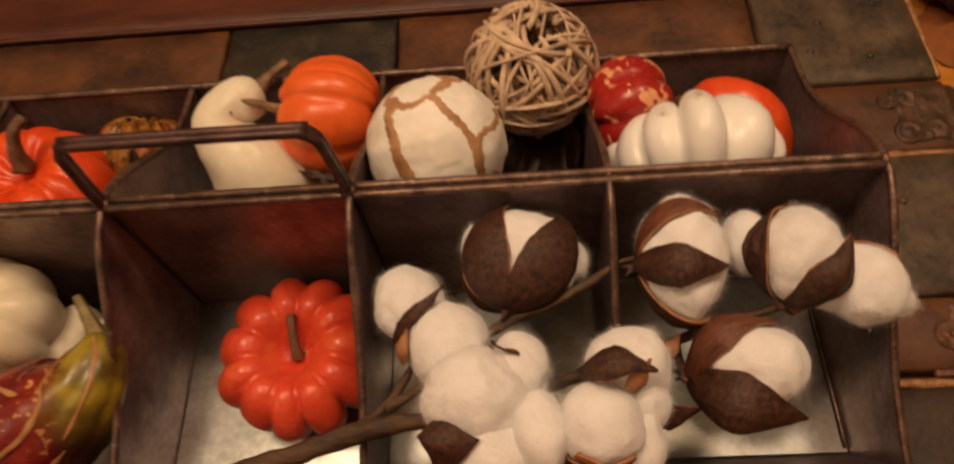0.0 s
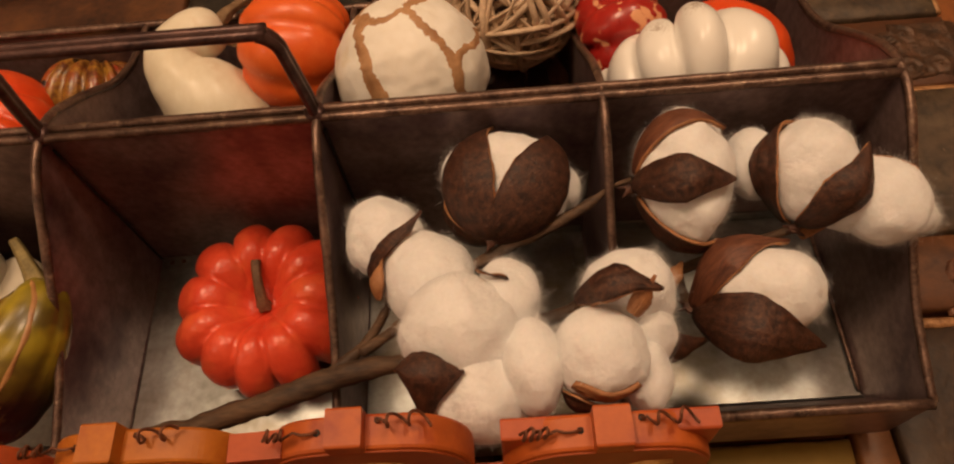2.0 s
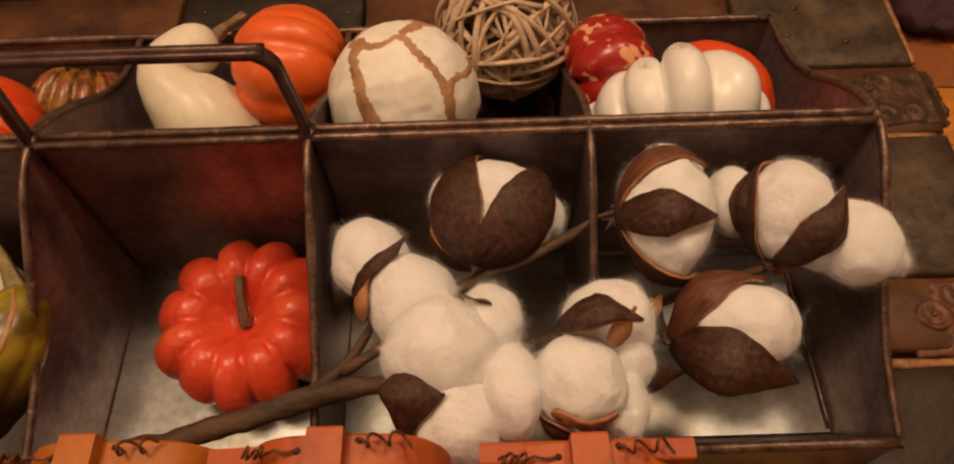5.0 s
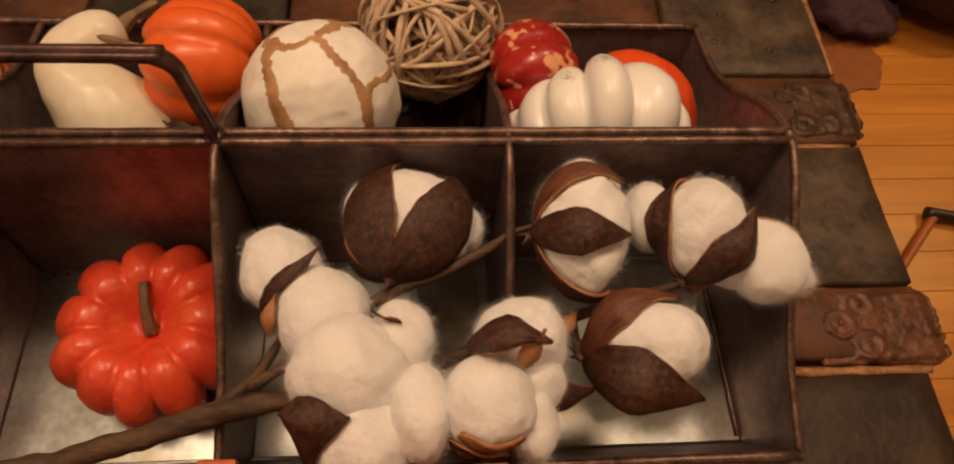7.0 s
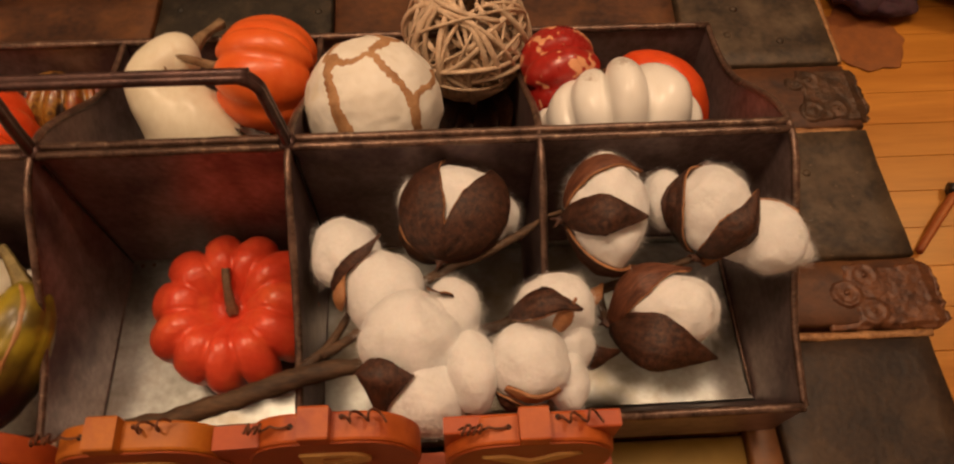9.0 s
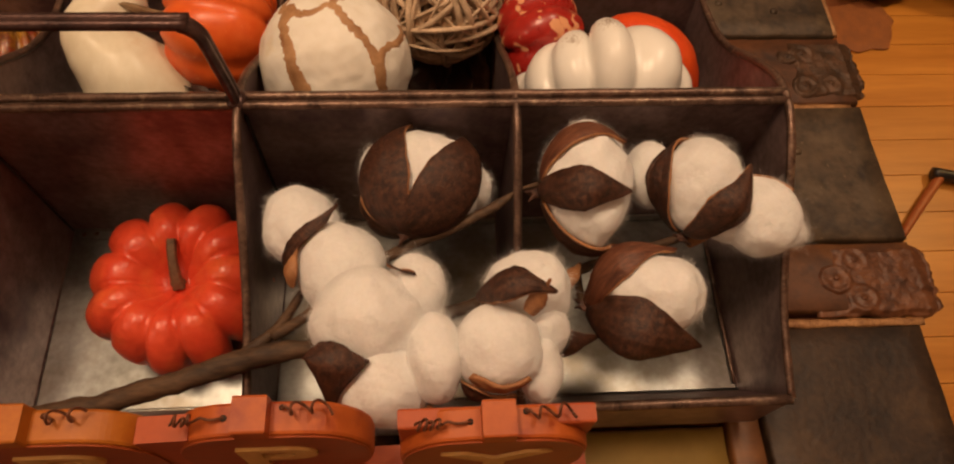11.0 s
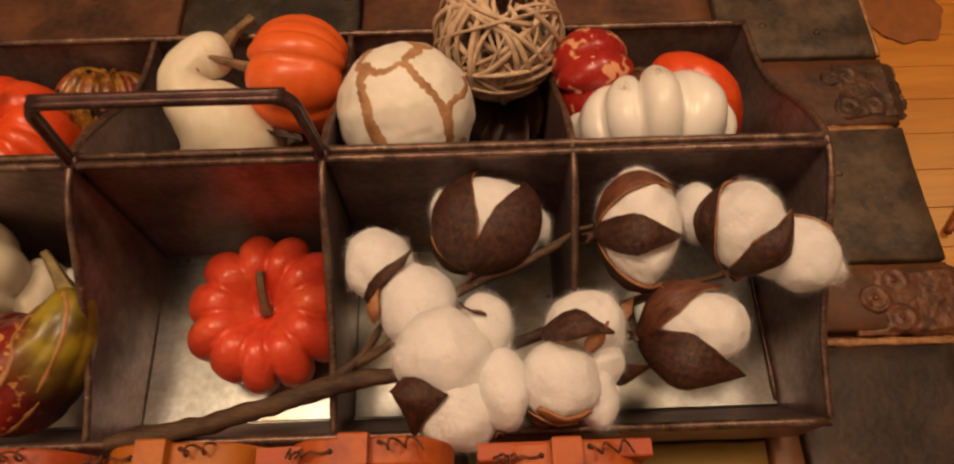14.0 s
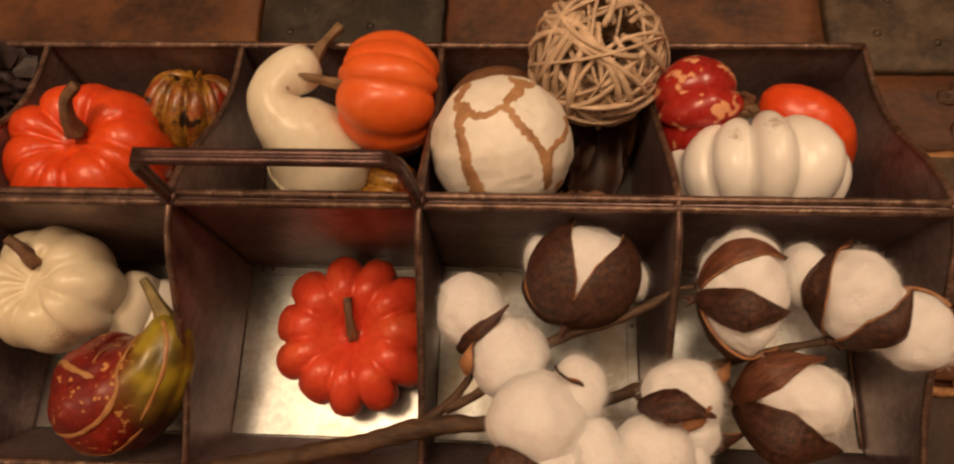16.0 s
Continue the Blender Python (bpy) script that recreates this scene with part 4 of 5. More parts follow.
pumpkin((0.2205, 0.0310, 0.0715), (0.0, -1.0, -0.12), 0.0450, 0.0290, 10, 0.20, BLEMISHED, "glossy white pumpkin lying on its side with brown blemishes", seed=24, dimple=0.4, power=0.62,
        furrows=(0, 31, 77, 109, 139, 172, 210, 250, 290, 325), lifts=(-0.01, 0.03, 0.06, -0.07, -0.08, 0.0, 0.02, 0.0, 0.02, 0.0))
leaf([(0.205, 0.085, 0.006), (0.222, 0.080, 0.045), (0.226, 0.072, 0.066)], 0.010, LEAF, "grey dried leaf behind the white pumpkin", 8, 0.6)

# far rear compartment: pine cone
cone = thing("pine_cone", (-0.205, 0.070, 0.003), "dark open pine cone", "pine cone", "decorations in the caddy")
C0, CX = Vector((-0.210, 0.085, 0.045)), Vector((0.55, 0.15, 0.55)).normalized()
cx, cy, cz = basis(CX)
part("core", *ball_shape(C0, (0.013, 0.013, 0.030), 3, axis=CX), CONE, cone)
for n in range(150):
    t = n / 150
    a, h = n * 2.39996, -0.030 + 0.062 * t
    r = 0.030 * math.sin(math.pi * (0.14 + 0.78 * t)) ** 0.8
    rad = cx * math.cos(a) + cy * math.sin(a)
    side = cz.cross(rad)
    p, q = C0 + cz * h + rad * r * 0.35, C0 + cz * (h + 0.006) + rad * r
    w = 0.0042
    v = [p - side * w * 0.4, p + side * w * 0.4, q - side * w, q + side * w, q + rad * 0.003 + cz * 0.002,
         p - side * w * 0.4 - cz * 0.001, p + side * w * 0.4 - cz * 0.001, q - side * w - cz * 0.0022, q + side * w - cz * 0.0022, q + rad * 0.003 - cz * 0.0006]
    f = [(0, 1, 3, 2), (2, 3, 4), (6, 5, 7, 8), (8, 7, 9), (0, 2, 7, 5), (1, 6, 8, 3), (2, 4, 9, 7), (3, 8, 9, 4)]
    part("scale", v, f, CONE, cone, smooth=False)


# ---- cotton branch ----
branch = thing("cotton_branch", (0.06, -0.096, 0.060), "dried cotton branch with open white bolls and dark brown husks", "cotton branch", "decorations in the caddy")


def twig_part(name, points, seed=0, sides=10):
    part(name, *tube(glide(points, 8), sides, rough=0.3, seed=seed), BARK, branch)


part("branch_stem", *tube(glide([(-0.044, -0.1185, 0.0600, 0.0036), (-0.034, -0.1166, 0.0600, 0.0042), (-0.014, -0.1132, 0.0585, 0.0045), (0.0002, -0.1105, 0.0578, 0.0046), (0.030, -0.1040, 0.0630, 0.0045), (0.0600, -0.0958, 0.0665, 0.0050), (0.0890, -0.0935, 0.0730, 0.0036), (0.112, -0.0890, 0.0780, 0.0032),
                                 (0.1437, -0.0814, 0.0760, 0.0030), (0.170, -0.0720, 0.0735, 0.0028), (0.1975, -0.0633, 0.0730, 0.0024), (0.225, -0.0570, 0.079, 0.0019), (0.2450, -0.0535, 0.0850, 0.0016)], 10), 12, rough=0.28), BARK, branch)
twig_part("side_twig", [(0.0560, -0.0965, 0.0665, 0.0030), (0.0724, -0.0836, 0.0710, 0.0022), (0.0820, -0.0720, 0.0780, 0.0016), (0.086, -0.064, 0.083, 0.0012)], 2)
twig_part("side_twig", [(0.0700, -0.0880, 0.0705, 0.0024), (0.0855, -0.0800, 0.0750, 0.0024), (0.1000, -0.0680, 0.0755, 0.0022), (0.1157, -0.0575, 0.0780, 0.0022)], 3)
twig_part("side_twig", [(0.1100, -0.0610, 0.0770, 0.0024), (0.1250, -0.0535, 0.0800, 0.0026), (0.1465, -0.0471, 0.0865, 0.0026), (0.1640, -0.0395, 0.0905, 0.0020), (0.1735, -0.0340, 0.0930, 0.0009), (0.1815, -0.0330, 0.0965, 0.0012)], 4)
twig_part("side_twig", [(0.1975, -0.0633, 0.0730, 0.0022), (0.1985, -0.0730, 0.0740, 0.0020), (0.1990, -0.0815, 0.0770, 0.0022)], 5)
twig_part("side_twig", [(0.1560, -0.0770, 0.0750, 0.0022), (0.1600, -0.0860, 0.0860, 0.0020), (0.1580, -0.0960, 0.0920, 0.0018)], 6)


LOCKS = {}


def fluff(p, shift):
    """How far a tuft of cotton swells at p: broad lumps, small clumps and combed fibre."""
    return 1 + 0.105 * noise.noise(p * 58 + shift) + 0.055 * noise.noise(p * 135 + shift) + 0.020 * noise.noise(p * 340 - shift)


def fluff_shape(centre, radii, axis, seed):
    verts, faces = ball_shape((0, 0, 0), radii, 5, 0.0, 40, axis)
    shift = Vector((seed * 3.1, seed * 1.7, seed * 2.3))
    return [Vector(centre) + p * fluff(p, shift) for p in verts], faces


HUSK_POINTS, TUFTS = {}, []


def lock(parent, centre, radii, axis, seed, strands=900):
    """A fluffy tuft of cotton; its fibres grow once the husks stand."""
    LOCKS.setdefault(parent, []).append((Vector(centre), radii, basis(axis)))
    TUFTS.append((parent, centre, radii, axis, seed, strands))
    return part("cotton_lock", *fluff_shape(centre, radii, axis, seed), COTTON, parent, "fluffy white cotton lock")


def grow_fibres(parent, centre, radii, axis, seed, strands):
    """Loose, curling fibres and a few pulled wisps on a tuft, kept clear of the husks."""
    points = HUSK_POINTS.get(parent, [])
    tree = KDTree(max(1, len(points)))
    for n, q in enumerate(points):
        tree.insert(q, n)
    tree.balance()
    rnd = random.Random(seed + 50)
    x, y, z = basis(axis)
    c, shift = Vector(centre), Vector((seed * 3.1, seed * 1.7, seed * 2.3))
    v, f = [], []
    wisps = [Vector((rnd.gauss(0, 1), rnd.gauss(0, 1), rnd.gauss(0.2, 1))).normalized() for _ in range(9)]
    pulls = [(w + Vector((rnd.gauss(0, 1), rnd.gauss(0, 1), rnd.gauss(0, 1))) * 0.8).normalized() for w in wisps]
    for n in range(strands * 14):
        pulled = n % 14 == 0
        d = Vector((rnd.gauss(0, 1), rnd.gauss(0, 1), rnd.gauss(0, 1)))
        if pulled:
            k = rnd.randrange(9)
            d = wisps[k] + d * 0.13
        d.normalize()
        p = x * d.x * radii[0] + y * d.y * radii[1] + z * d.z * radii[2]
        out = (x * d.x / radii[0] + y * d.y / radii[1] + z * d.z / radii[2]).normalized()
        a = c + p * fluff(p, shift) * 0.985
        if points and tree.find(a)[2] < 0.0042:
            continue
        clump = noise.noise(p * 120 + shift)
        length = min(0.0055, 0.0008 + rnd.expovariate(1 / 0.0012)) * max(0.35, 0.9 + 1.1 * clump)
        swirl = Vector((noise.noise(p * 90 + shift), noise.noise(p * 90 - shift), noise.noise(p * 90 + shift * 2)))
        way = (out * 0.85 + swirl * 2.2 + Vector((rnd.gauss(0, 0.35), rnd.gauss(0, 0.35), rnd.gauss(0, 0.35)))).normalized()
        if pulled:
            length = rnd.uniform(0.002, 0.0065)
            way = (pulls[k] + out * 0.5 + way * 0.6).normalized()
        bend = Vector((rnd.gauss(0, 1), rnd.gauss(0, 1), rnd.gauss(0, 1))) * 0.75
        w = way.cross(out)
        w = (w.normalized() if w.length > 1e-4 else x) * 0.000026
        b = len(v)
        for k5 in range(5):
            v += [a - w * (1 - 0.15 * k5), a + w * (1 - 0.15 * k5)]
            way = (way + bend + Vector((rnd.gauss(0, 0.25), rnd.gauss(0, 0.25), rnd.gauss(0, 0.25)))).normalized()
            a = a + way * (length / 4)
        f += [(b + q, b + q + 1, b + q + 3, b + q + 2) for q in (0, 2, 4, 6)]
    part("cotton_fuzz", v, f, FUZZ, parent, "fine loose cotton fibres", kind="stuff")


def outside(parent, q, far):
    """Moves a point that lies inside one of the boll's locks out to its skin."""
    for c, r, (x, y, z) in LOCKS.get(parent, ()):
        o = q - c
        k = math.sqrt((o.dot(x) / r[0]) ** 2 + (o.dot(y) / r[1]) ** 2 + (o.dot(z) / r[2]) ** 2)
        if 0.45 < k < far:
            q = c + o * (far / k)
    return q


def husk(parent, base, tip, mid, wide, seed=0, mats=(HUSK, HUSK_IN), hook=0.0):
    """A boat-shaped dry husk from base to tip that passes through mid, bellied outwards."""
    base, tip, mid = Vector(base), Vector(tip), Vector(mid)
    ctrl = mid * 2 - (base + tip) / 2
    out = (mid - (base + tip) / 2)
    out.normalize()
    nu, nv = 24, 14
    top, low, chart = [], [], []
    span = (tip - base).length
    for i in range(nu + 1):
        t = i / nu
        p = base * (1 - t) ** 2 + ctrl * 2 * t * (1 - t) + tip * t * t
        d = ((ctrl - base) * (1 - t) + (tip - ctrl) * t).normalized()
        side = d.cross(out).normalized()
        up = side.cross(d)
        w = wide * 0.5 * max(0.0, math.sin(math.pi * min(1, 0.06 + 0.94 * t ** 0.9))) ** 0.64
        w = max(w * (1 - 0.30 * max(0.0, (t - 0.80) / 0.20)), 0.0005)
        if t > 0.8:
            p = p + up * (hook + 0.0016) * ((t - 0.8) / 0.2) ** 2 + d * 0.0042 * ((t - 0.8) / 0.2) ** 1.5
        for j in range(nv + 1):
            s = 2 * j / nv - 1
            q = p + side * (s * w) - up * (w * 0.45 * s * s)
            q += up * (0.0006 * noise.noise(q * 150 + Vector((seed, 0, 0))) + 0.00022 * math.sin(s * 17 + 3 * noise.noise(Vector((t * 4, s * 2, seed))))) + side * 0.0005 * noise.noise(Vector((t * 9, s, seed)))
            q = outside(parent, q, 1.11)
            chart.append((seed * 0.03 + s * w, t * span))
            top.append(q + up * 0.0004)
            low.append(q - up * 0.0011)
    v, f, m = top + low, [], []
    n, r = len(top), nv + 1
    for i in range(nu):
        for j in range(nv):
            a = i * r + j
            f += [(a, a + 1, a + r + 1, a + r), (n + a + 1, n + a, n + a + r, n + a + r + 1)]
            m += [0, 1]
        for a, b in ((i * r, i * r + r), (i * r + r + nv, i * r + nv)):
            f.append((a, b, n + b, n + a))
            m.append(1)
    f += [tuple(n + j for j in range(r)) + tuple(range(nv, -1, -1)), tuple(nu * r + j for j in range(r)) + tuple(n + nu * r + j for j in range(nv, -1, -1))]
    m += [0, 0]
    HUSK_POINTS.setdefault(parent, []).extend(top)
    ob = part("husk", v, f, (mats, m), parent)
    along = ob.data.uv_layers.new(name="along")
    for corner in ob.data.loops:
        along.data[corner.index].uv = chart[corner.vertex_index % n]


def boll(base, size=0.0042, seed=0):
    """The knobbly foot that holds a boll's locks and husks, with the dry star of its calyx."""
    verts, faces = ball_shape(base, (size * 0.7, size * 0.7, size * 0.5), 4, 0.35, 300, seed=seed)
    c = Vector(base)
    star = []
    for q in verts:
        o = q - c
        a = math.atan2(o.y, o.x) * 3.5 + seed
        star.append(c + o * (0.75 + 0.9 * max(0.0, math.cos(a)) ** 5 * (1 - min(1, abs(o.z) / (size * 0.5)))))
    return part("boll", star, faces, BOLL_SKIN, branch, "open cotton boll")


b = boll((0.1250, -0.0500, 0.0850), 0.005, 1)
lock(b, (0.1325, -0.0265, 0.0885), (0.0250, 0.0225, 0.0210), (0, 0, 1), 1, 1300)
husk(b, (0.1235, -0.0499, 0.086), (0.1262, -0.0050, 0.0975), (0.1147, -0.0295, 0.1065), 0.0240, 1)
husk(b, (0.1262, -0.0501, 0.086), (0.1500, -0.0130, 0.0965), (0.1462, -0.0352, 0.1060), 0.0235, 2)
husk(b, (0.1230, -0.0495, 0.083), (0.1130, -0.0100, 0.070), (0.1060, -0.0350, 0.074), 0.0200, 3)
lock(b, (0.1120, -0.0190, 0.0860), (0.0068, 0.0110, 0.0090), (0, 0, 1), 17, 500)
lock(b, (0.1555, -0.0280, 0.0860), (0.0070, 0.0100, 0.0090), (0, 0, 1), 18, 500)

b = boll((0.1800, -0.0395, 0.1000), 0.0046, 2)
lock(b, (0.2010, -0.0355, 0.1000), (0.0180, 0.0270, 0.0210), (0, 0, 1), 2, 1300)
lock(b, (0.2015, -0.0225, 0.1040), (0.0150, 0.0125, 0.0130), (0, 0, 1), 21, 600)
husk(b, (0.1795, -0.0404, 0.1040), (0.2110, -0.0480, 0.1160), (0.1935, -0.0505, 0.1235), 0.0180, 4)
husk(b, (0.1815, -0.0345, 0.1030), (0.2115, -0.0240, 0.1165), (0.1940, -0.0225, 0.1195), 0.0105, 5, (HUSK_RED, HUSK_IN))
husk(b, (0.1815, -0.0425, 0.0980), (0.2140, -0.0600, 0.0900), (0.1945, -0.0635, 0.0950), 0.0140, 6)

b = boll((0.2425, -0.0545, 0.0860), 0.0042, 3)
lock(b, (0.2500, -0.0370, 0.0990), (0.0175, 0.0205, 0.0190), (0, 0, 1), 3, 1100)
lock(b, (0.2735, -0.0505, 0.0960), (0.0165, 0.0170, 0.0165), (0.3, -0.3, 1), 4, 1100)
lock(b, (0.2325, -0.0250, 0.0890), (0.0120, 0.0150, 0.0130), (0, 0, 1), 5, 700)
husk(b, (0.2433, -0.0563, 0.0920), (0.2625, -0.0415, 0.1165), (0.2535, -0.0575, 0.1150), 0.0175, 7)
husk(b, (0.2405, -0.0508, 0.085), (0.2490, -0.0135, 0.0985), (0.2305, -0.0340, 0.1050), 0.0150, 8)
husk(b, (0.2450, -0.0550, 0.082), (0.2850, -0.0390, 0.0980), (0.2720, -0.0380, 0.0900), 0.0140, 9, (HUSK_IN, HUSK_IN))
lock(b, (0.2625, -0.0440, 0.0940), (0.0140, 0.0160, 0.0150), (0, 0, 1), 19, 600)
lock(b, (0.2855, -0.0570, 0.0935), (0.0070, 0.0060, 0.0070), (0.8, -0.3, 0), 20, 400)

b = boll((0.1990, -0.0810, 0.0770), 0.0046, 4)
lock(b, (0.2270, -0.0810, 0.0860), (0.0200, 0.0170, 0.0175), (0, 0, 1), 6, 1000)
husk(b, (0.1992, -0.0809, 0.078), (0.2325, -0.0640, 0.0935), (0.2095, -0.0690, 0.1000), 0.0175, 10, (HUSK_RED, HUSK_IN))
husk(b, (0.1997, -0.0834, 0.078), (0.2400, -0.1010, 0.0830), (0.2140, -0.1000, 0.1000), 0.0250, 11)
husk(b, (0.1997, -0.0820, 0.076), (0.2330, -0.0800, 0.0660), (0.2160, -0.0820, 0.0600), 0.0220, 12)

b = boll((0.1600, -0.0900, 0.0880), 0.0042, 5)
lock(b, (0.1735, -0.0815, 0.0960), (0.0170, 0.0160, 0.0165), (0.2, 0.4, 1), 7, 1000)
lock(b, (0.1780, -0.0960, 0.0920), (0.0110, 0.0110, 0.0130), (0, 0, 1), 8, 500)
lock(b, (0.1590, -0.1055, 0.1010), (0.0165, 0.0160, 0.0180), (0, -0.4, 1), 9, 1000)
lock(b, (0.1755, -0.1110, 0.0930), (0.0085, 0.0130, 0.0120), (0, 0, 1), 10, 500)
husk(b, (0.1525, -0.0863, 0.1060), (0.1757, -0.0904, 0.1215), (0.1625, -0.0870, 0.1230), 0.0140, 13)
husk(b, (0.1700, -0.0966, 0.1090), (0.1757, -0.0904, 0.1210), (0.1730, -0.0940, 0.1165), 0.0070, 14, (HUSK_IN, HUSK_IN))
husk(b, (0.1800, -0.0987, 0.0850), (0.1986, -0.0966, 0.0820), (0.1887, -0.1014, 0.0890), 0.0110, 15)
husk(b, (0.1890, -0.0770, 0.0800), (0.1963, -0.0670, 0.0850), (0.1937, -0.0708, 0.0860), 0.0060, 16, (HUSK_IN, HUSK_IN))
husk(b, (0.1500, -0.1160, 0.1080), (0.1655, -0.1220, 0.1110), (0.1585, -0.1232, 0.1080), 0.0095, 17, (HUSK_IN, HUSK_IN))
husk(b, (0.1455, -0.1144, 0.0980), (0.1620, -0.1221, 0.0950), (0.1504, -0.1225, 0.0990), 0.0120, 18)

b = boll((0.0830, -0.0650, 0.0830), 0.0038, 6)
lock(b, (0.0800, -0.0430, 0.0800), (0.0160, 0.0175, 0.0160), (0, 0, 1), 11, 1000)
lock(b, (0.0985, -0.0645, 0.0855), (0.0180, 0.0190, 0.0170), (0, 0, 1), 12, 1100)
husk(b, (0.0760, -0.0631, 0.0860), (0.0950, -0.0479, 0.1010), (0.0850, -0.0590, 0.0990), 0.0100, 19, hook=0.001)
husk(b, (0.0800, -0.0738, 0.0880), (0.0845, -0.0600, 0.0950), (0.0805, -0.0695, 0.0960), 0.0070, 20, (HUSK_IN, HUSK_IN))

b = boll((0.1030, -0.0980, 0.0860), 0.0042, 7)
lock(b, (0.1115, -0.0925, 0.1010), (0.0215, 0.0190, 0.0185), (0, 0, 1), 13, 1300)
lock(b, (0.1290, -0.0805, 0.0960), (0.0120, 0.0150, 0.0140), (0, 0, 1), 14, 800)
lock(b, (0.1170, -0.1160, 0.0930), (0.0175, 0.0155, 0.0170), (0, 0, 1), 15, 900)
lock(b, (0.1360, -0.1080, 0.1000), (0.0105, 0.0165, 0.0145), (0, 0, 1), 16, 600)
husk(b, (0.1025, -0.1010, 0.1080), (0.0995, -0.1225, 0.1020), (0.1025, -0.1130, 0.1160), 0.0240, 21)
husk(b, (0.1240, -0.0840, 0.1050), (0.1193, -0.0738, 0.1060), (0.1205, -0.0786, 0.1100), 0.0060, 22)
husk(b, (0.1270, -0.1190, 0.0950), (0.1330, -0.1230, 0.0900), (0.1300, -0.1225, 0.0960), 0.0060, 23)

for tuft in TUFTS:
    grow_fibres(*tuft)

# ---- wooden pumpkin sign in front of the caddy ----
sign = thing("pumpkin_sign", (0.09, -0.146, TOP), "painted wooden sign with a row of orange pumpkins bearing straw-yellow letters", "sign")
SIGN_BACK, DEEP, LEAN_BACK = -0.1311, 0.0102, 0.03


def slope(x, depth, z):
    """A place on the sign, which leans back slightly: depth counts forward from its back."""
    return Vector((x, SIGN_BACK - depth + (z - 0.14) * LEAN_BACK, z))


part("backing_board", *slab([slope(-0.11, 0.004, TOP), slope(0.19, 0.004, TOP), slope(0.19, 0.004, 0.088), (slope(-0.11, 0.004, 0.088))], (0, -0.012, 0)), SIGN_RED, sign, "brick red wooden board", smooth=False)


def curl(parent, x, z, side, depth, size):
    """A rusty wire from a drilled hole beside the stalk: a tight coil at the end of a straight lead, or a few wide open loops."""
    if side < 0:
        lead, twist, pitch, radius = 0.0075, 3.4 + 0.5 * math.sin(x * 311), 0.0019, 0.0021
    else:
        lead, twist, pitch, radius = 0.0016, 2.1 + 0.5 * math.sin(x * 173), 0.0060, 0.0027
    lead, radius = lead * (0.8 + 0.4 * abs(math.sin(x * 97))), radius * size
    line = [slope(x, depth, z - 0.002), slope(x, depth, z + 0.0008)]
    line += [slope(x + side * lead * k / 4, depth + 0.0008 * math.sin(k), z + 0.0012 + 0.0003 * k) for k in (1, 2, 3)]
    for k in range(1, 64):
        a = 2 * math.pi * twist * k / 63
        r = radius * (1 + 0.25 * math.sin(a * 0.43 + x * 90)) * min(1, k / 8)
        line.append(slope(x + side * (lead + pitch * a / 6.283 + 0.0009 * math.sin(a + 1)), depth + 0.0012 + 0.7 * r * math.sin(a), z + 0.0012 + r * (1 - math.cos(a))))
    part("wire_tendril", *tube([(*p, 0.00047) for p in line], 6), WIRE, parent, "coiled rusty wire tendril")
    part("drilled_hole", *ball_shape(slope(x, depth, z + 0.0001), (0.0011, 0.0011, 0.0004), 2), BLACKENED, parent, "small dark drilled hole")


def letter(char, x, z, size, parent, back=0.0):
    data = bpy.data.curves.new("letter", "FONT")
    data.body, data.size, data.align_x, data.align_y, data.extrude = char, size, "CENTER", "CENTER", 0.0006
    data.offset = 0.0006
    tmp = new("letter_tmp", data)
    me = bpy.data.meshes.new_from_object(tmp)
    bpy.data.objects.remove(tmp)
    me.name = "letter"
    spot = slope(x, back + DEEP + 0.0012, z)
    turn = Matrix.Rotation(math.pi / 2 - LEAN_BACK, 4, "X")
    me.transform(Matrix.Translation(spot - ORIGIN[parent]) @ turn @ Matrix.Diagonal((1.45, 1.0, 1.0, 1.0)))
    me.materials.clear()
    me.materials.append(LETTER)
    ob = new("letter", me)
    ob.parent = parent
    ORIGIN[ob] = ORIGIN[parent]
    tagged(ob, "straw-yellow painted letter " + char)


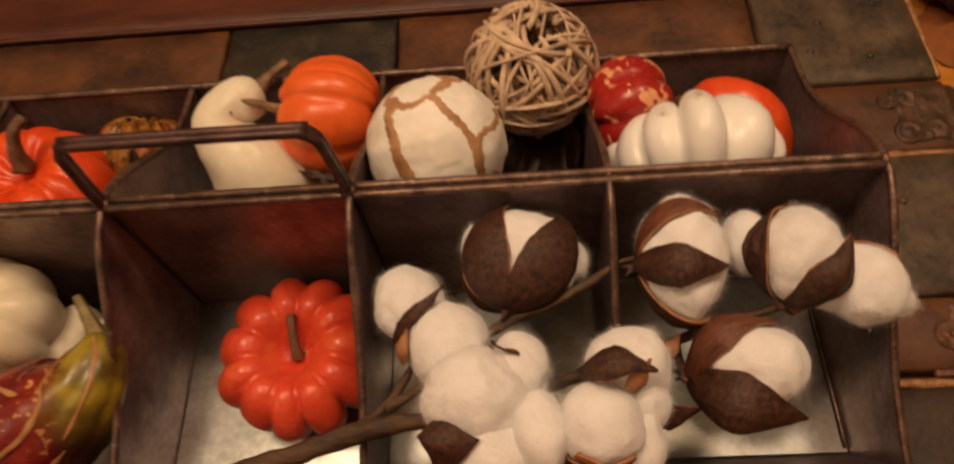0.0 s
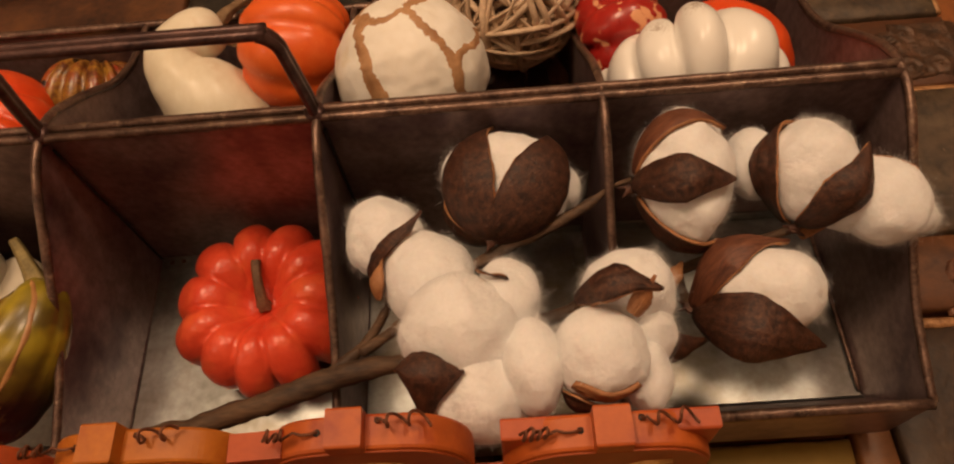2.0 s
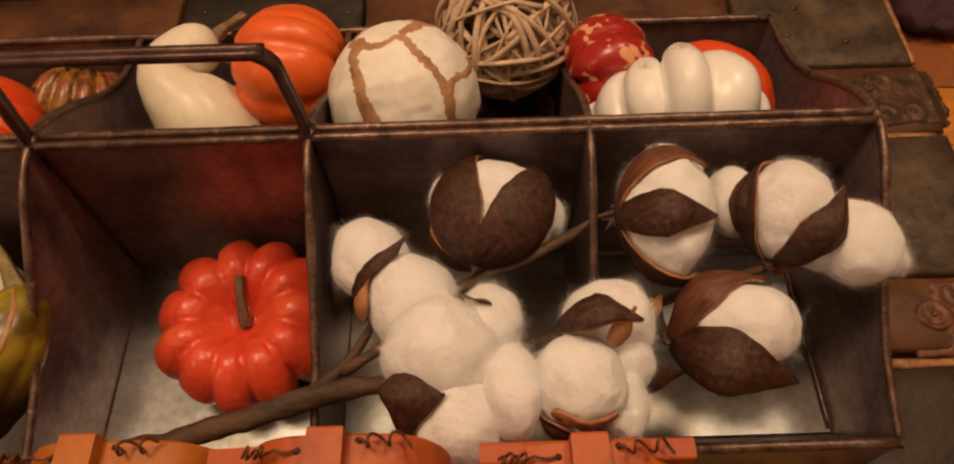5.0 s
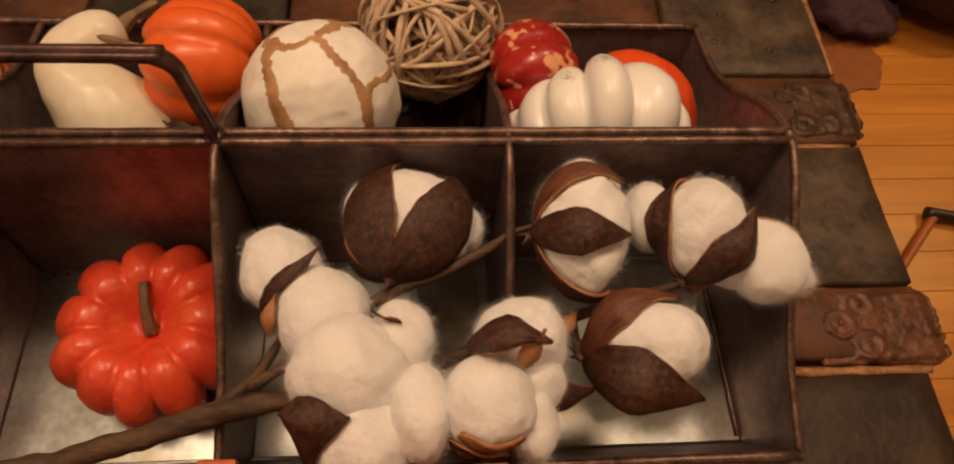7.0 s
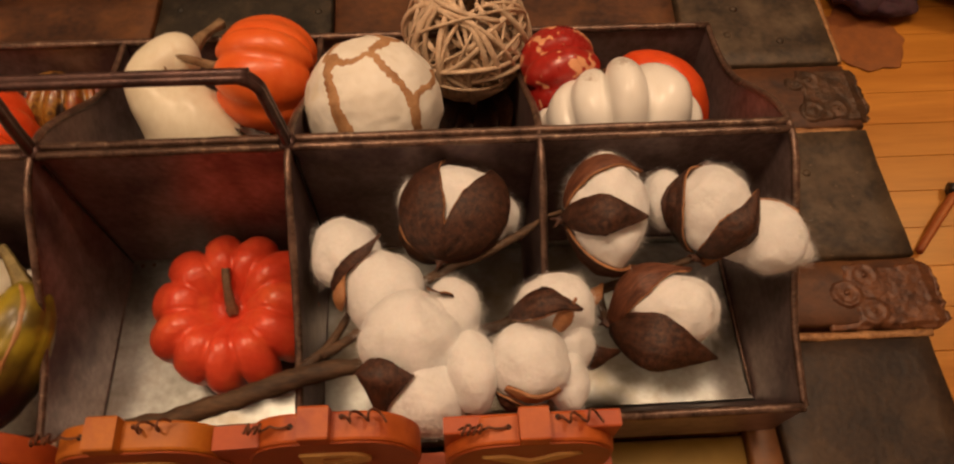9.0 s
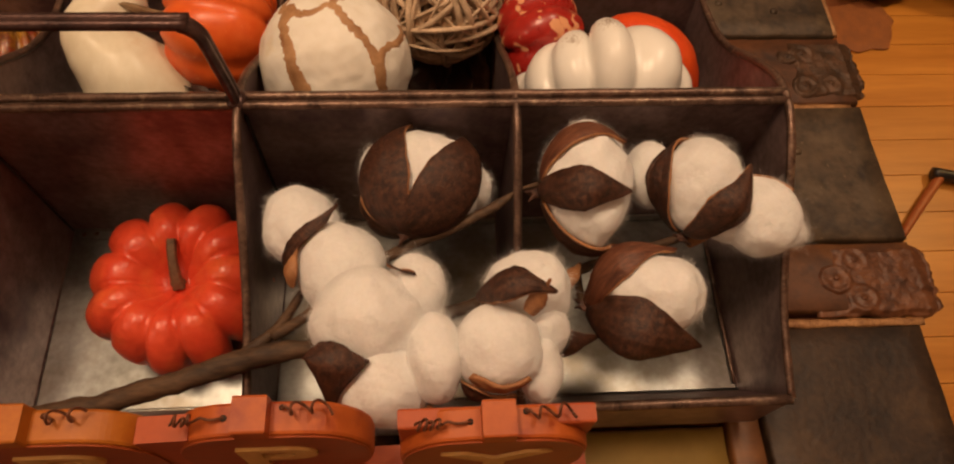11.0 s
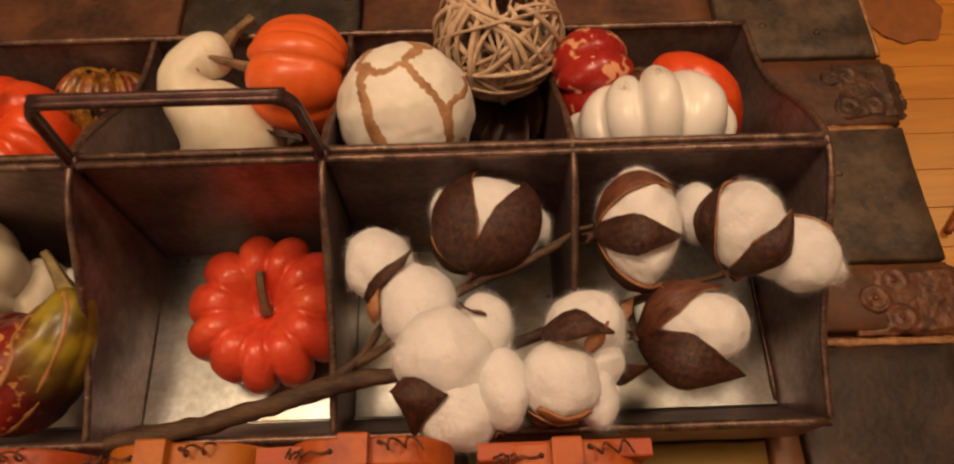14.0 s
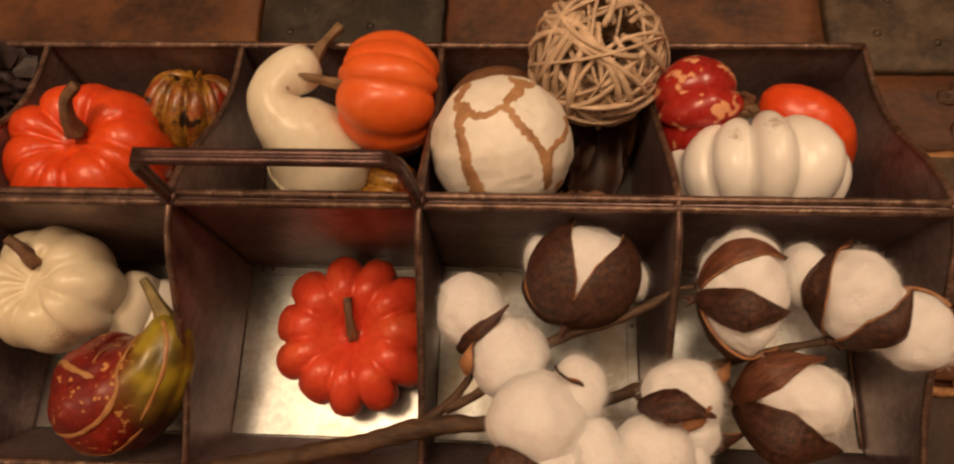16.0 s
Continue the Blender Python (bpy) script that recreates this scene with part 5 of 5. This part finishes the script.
def wood_pumpkin(x, stalk, char, mat, back=0.0, square=False):
    """A pumpkin-shaped block with a face darkened by painted shade, a stalk and two wire tendrils. back: how far
    forward it stands.
    """
    z0, w, h = 0.1100, 0.0303, 0.0290
    n = 96
    ring = []
    for k in range(n):
        a = 2 * math.pi * k / n
        lob = 1 + 0.012 * math.cos(6 * a)
        sx = abs(math.cos(a)) ** 0.74 * (1 if math.cos(a) > 0 else -1)
        sz = abs(math.sin(a)) ** 0.70 * (1 if math.sin(a) > 0 else -1)
        ring.append((x + w * lob * sx, z0 + h * lob * sz))
    block = part("pumpkin_block", *worn_slab([slope(a, back, b) for a, b in ring], (0, -DEEP, 0), 0.0011), mat, sign, smooth=False)
    if square:
        board = [(x - 0.0305, 0.080), (x + 0.0305, 0.080), (x + 0.0305, 0.1365), (x - 0.0305, 0.1365)]
        part("back_plate", *worn_slab([slope(a, back - 0.0005, b) for a, b in board], (0, -DEEP * 0.62, 0)), SIGN_RED, block, "brick red square wooden plate", smooth=False)
    face = [(x + (a - x) * 0.965, z0 + (b - z0) * 0.955) for a, b in ring]
    # thin front sheet whose darker orange carries the face's shade
    part("pumpkin_face", *worn_slab([slope(a, back + DEEP, b) for a, b in face], (0, -0.0007, 0), 0.0003), SHADED_FACE, block, "burnt orange painted face", smooth=False)
    top = [(stalk - 0.0056, 0.130), (stalk + 0.0056, 0.130), (stalk + 0.0051, 0.1438), (stalk - 0.0051, 0.1438)]
    part("stalk_block", *worn_slab([slope(a, back - 0.0006, b) for a, b in top], (0, -DEEP - 0.0012, 0)), mat, block, "orange wooden stalk", smooth=False)
    curl(block, stalk + 0.0085, 0.1383, 1, back + 0.0022, 1.0)
    curl(block, stalk - 0.0085, 0.1383, -1, back + 0.0048, 0.9)
    if char:
        letter(char, x, 0.1115, 0.036, block, back)


wood_pumpkin(0.1548, 0.1548, "Y", SIGN_ORANGE, 0.0038, True)
wood_pumpkin(0.0845, 0.0815, "P", SIGN_ORANGE)
wood_pumpkin(0.0187, 0.0125, "P", SIGN_AMBER)
wood_pumpkin(-0.0480, -0.0500, "", SIGN_RED)
part("joining_piece", *slab([slope(0.046, 0.002, 0.085), slope(0.062, 0.002, 0.085), slope(0.062, 0.002, 0.1345), slope(0.046, 0.002, 0.1330)], (0, -0.008, 0)), SIGN_RED, sign, "brick red wooden joining piece", smooth=False)
for k in range(9):
    x = 0.098 + 0.0028 * k
    line = glide([(*slope(x, 0.020, 0.09), 0.0012), (*slope(x + 0.002, 0.026, 0.088), 0.0013), (*slope(x + 0.003, 0.028, 0.070), 0.0012)], 6)
    part("raffia_strand", *tube(line, 7), TWIG, sign, "pale raffia strand")

# ---- beyond the table ----
stool = thing("metal_stool", (0.83, 0.284, FLOOR_Z), "stool foot with a black metal bar and a reddish bar standing for shade", "stool")
part("cross_bar", *tube(glide([(0.812, 0.287, FLOOR_Z + 0.012, 0.0085), (0.86, 0.277, FLOOR_Z + 0.012, 0.0085), (0.98, 0.256, FLOOR_Z + 0.014, 0.0085), (1.25, 0.21, FLOOR_Z + 0.016, 0.0085)], 8), 14), BLACK, stool, "black metal bar")
# the streak of shade beside the black bar, modelled as a thin reddish bar
part("leg", *tube(glide([(0.822, 0.282, FLOOR_Z + 0.010, 0.0065), (0.780, 0.238, FLOOR_Z + 0.009, 0.0062), (0.742, 0.196, FLOOR_Z + 0.006, 0.0050)], 8), 12), STREAK_RED, stool, "reddish stained wooden leg")
cloth = thing("floor_cushion", (1.00, 0.755, FLOOR_Z), "dark purple cushion lying on the wooden floor", "cushion")
part("cover", *ball_shape((1.00, 0.755, FLOOR_Z + 0.085), (0.20, 0.17, 0.085), 4, 0.10, 14), PURPLE, cloth)

# a thin reddish sheet laid where only soft shade falls on the floor
shade_sheet = thing("floor_shade_sheet", (0.80, 0.66, FLOOR_Z), "flat reddish sheet standing for soft shade on the wooden floor", "mat")
part("cover", *ball_shape((0.790, 0.572, FLOOR_Z + 0.003), (0.064, 0.068, 0.0030), 5, 0.22, 22), FLOOR_SHADE, shade_sheet)
# two dark lumps added to fill the dark spot on the boards
heap = thing("dark_heap", (0.80, 0.67, FLOOR_Z), "blackish purple heap added for a dark spot on the wooden floor", "cloth")
part("fold", *ball_shape((0.800, 0.660, FLOOR_Z + 0.034), (0.060, 0.060, 0.032), 4, 0.25, 30), PURPLE, heap)
part("fold", *ball_shape((0.835, 0.640, FLOOR_Z + 0.028), (0.050, 0.055, 0.024), 4, 0.25, 36, seed=3), PURPLE, heap)

# ---- floor boards ----
WIDE = 0.0572
rnd = random.Random(5)
for row in range(-14, 34):
    y0 = row * WIDE + 0.006
    cuts = sorted(rnd.uniform(-0.4, 2.4) for _ in range(2))
    for x0, x1 in zip([-0.9] + cuts, cuts + [2.75]):
        if x1 - x0 < 0.15 or x1 < 0.38:
            continue
        part("floor_board", *box(x0 + 0.0004, x1 - 0.0004, y0 + 0.0003, y0 + WIDE - 0.0003, FLOOR_Z - 0.012, FLOOR_Z, 0.0005), FLOORWOOD, floor, smooth=False)
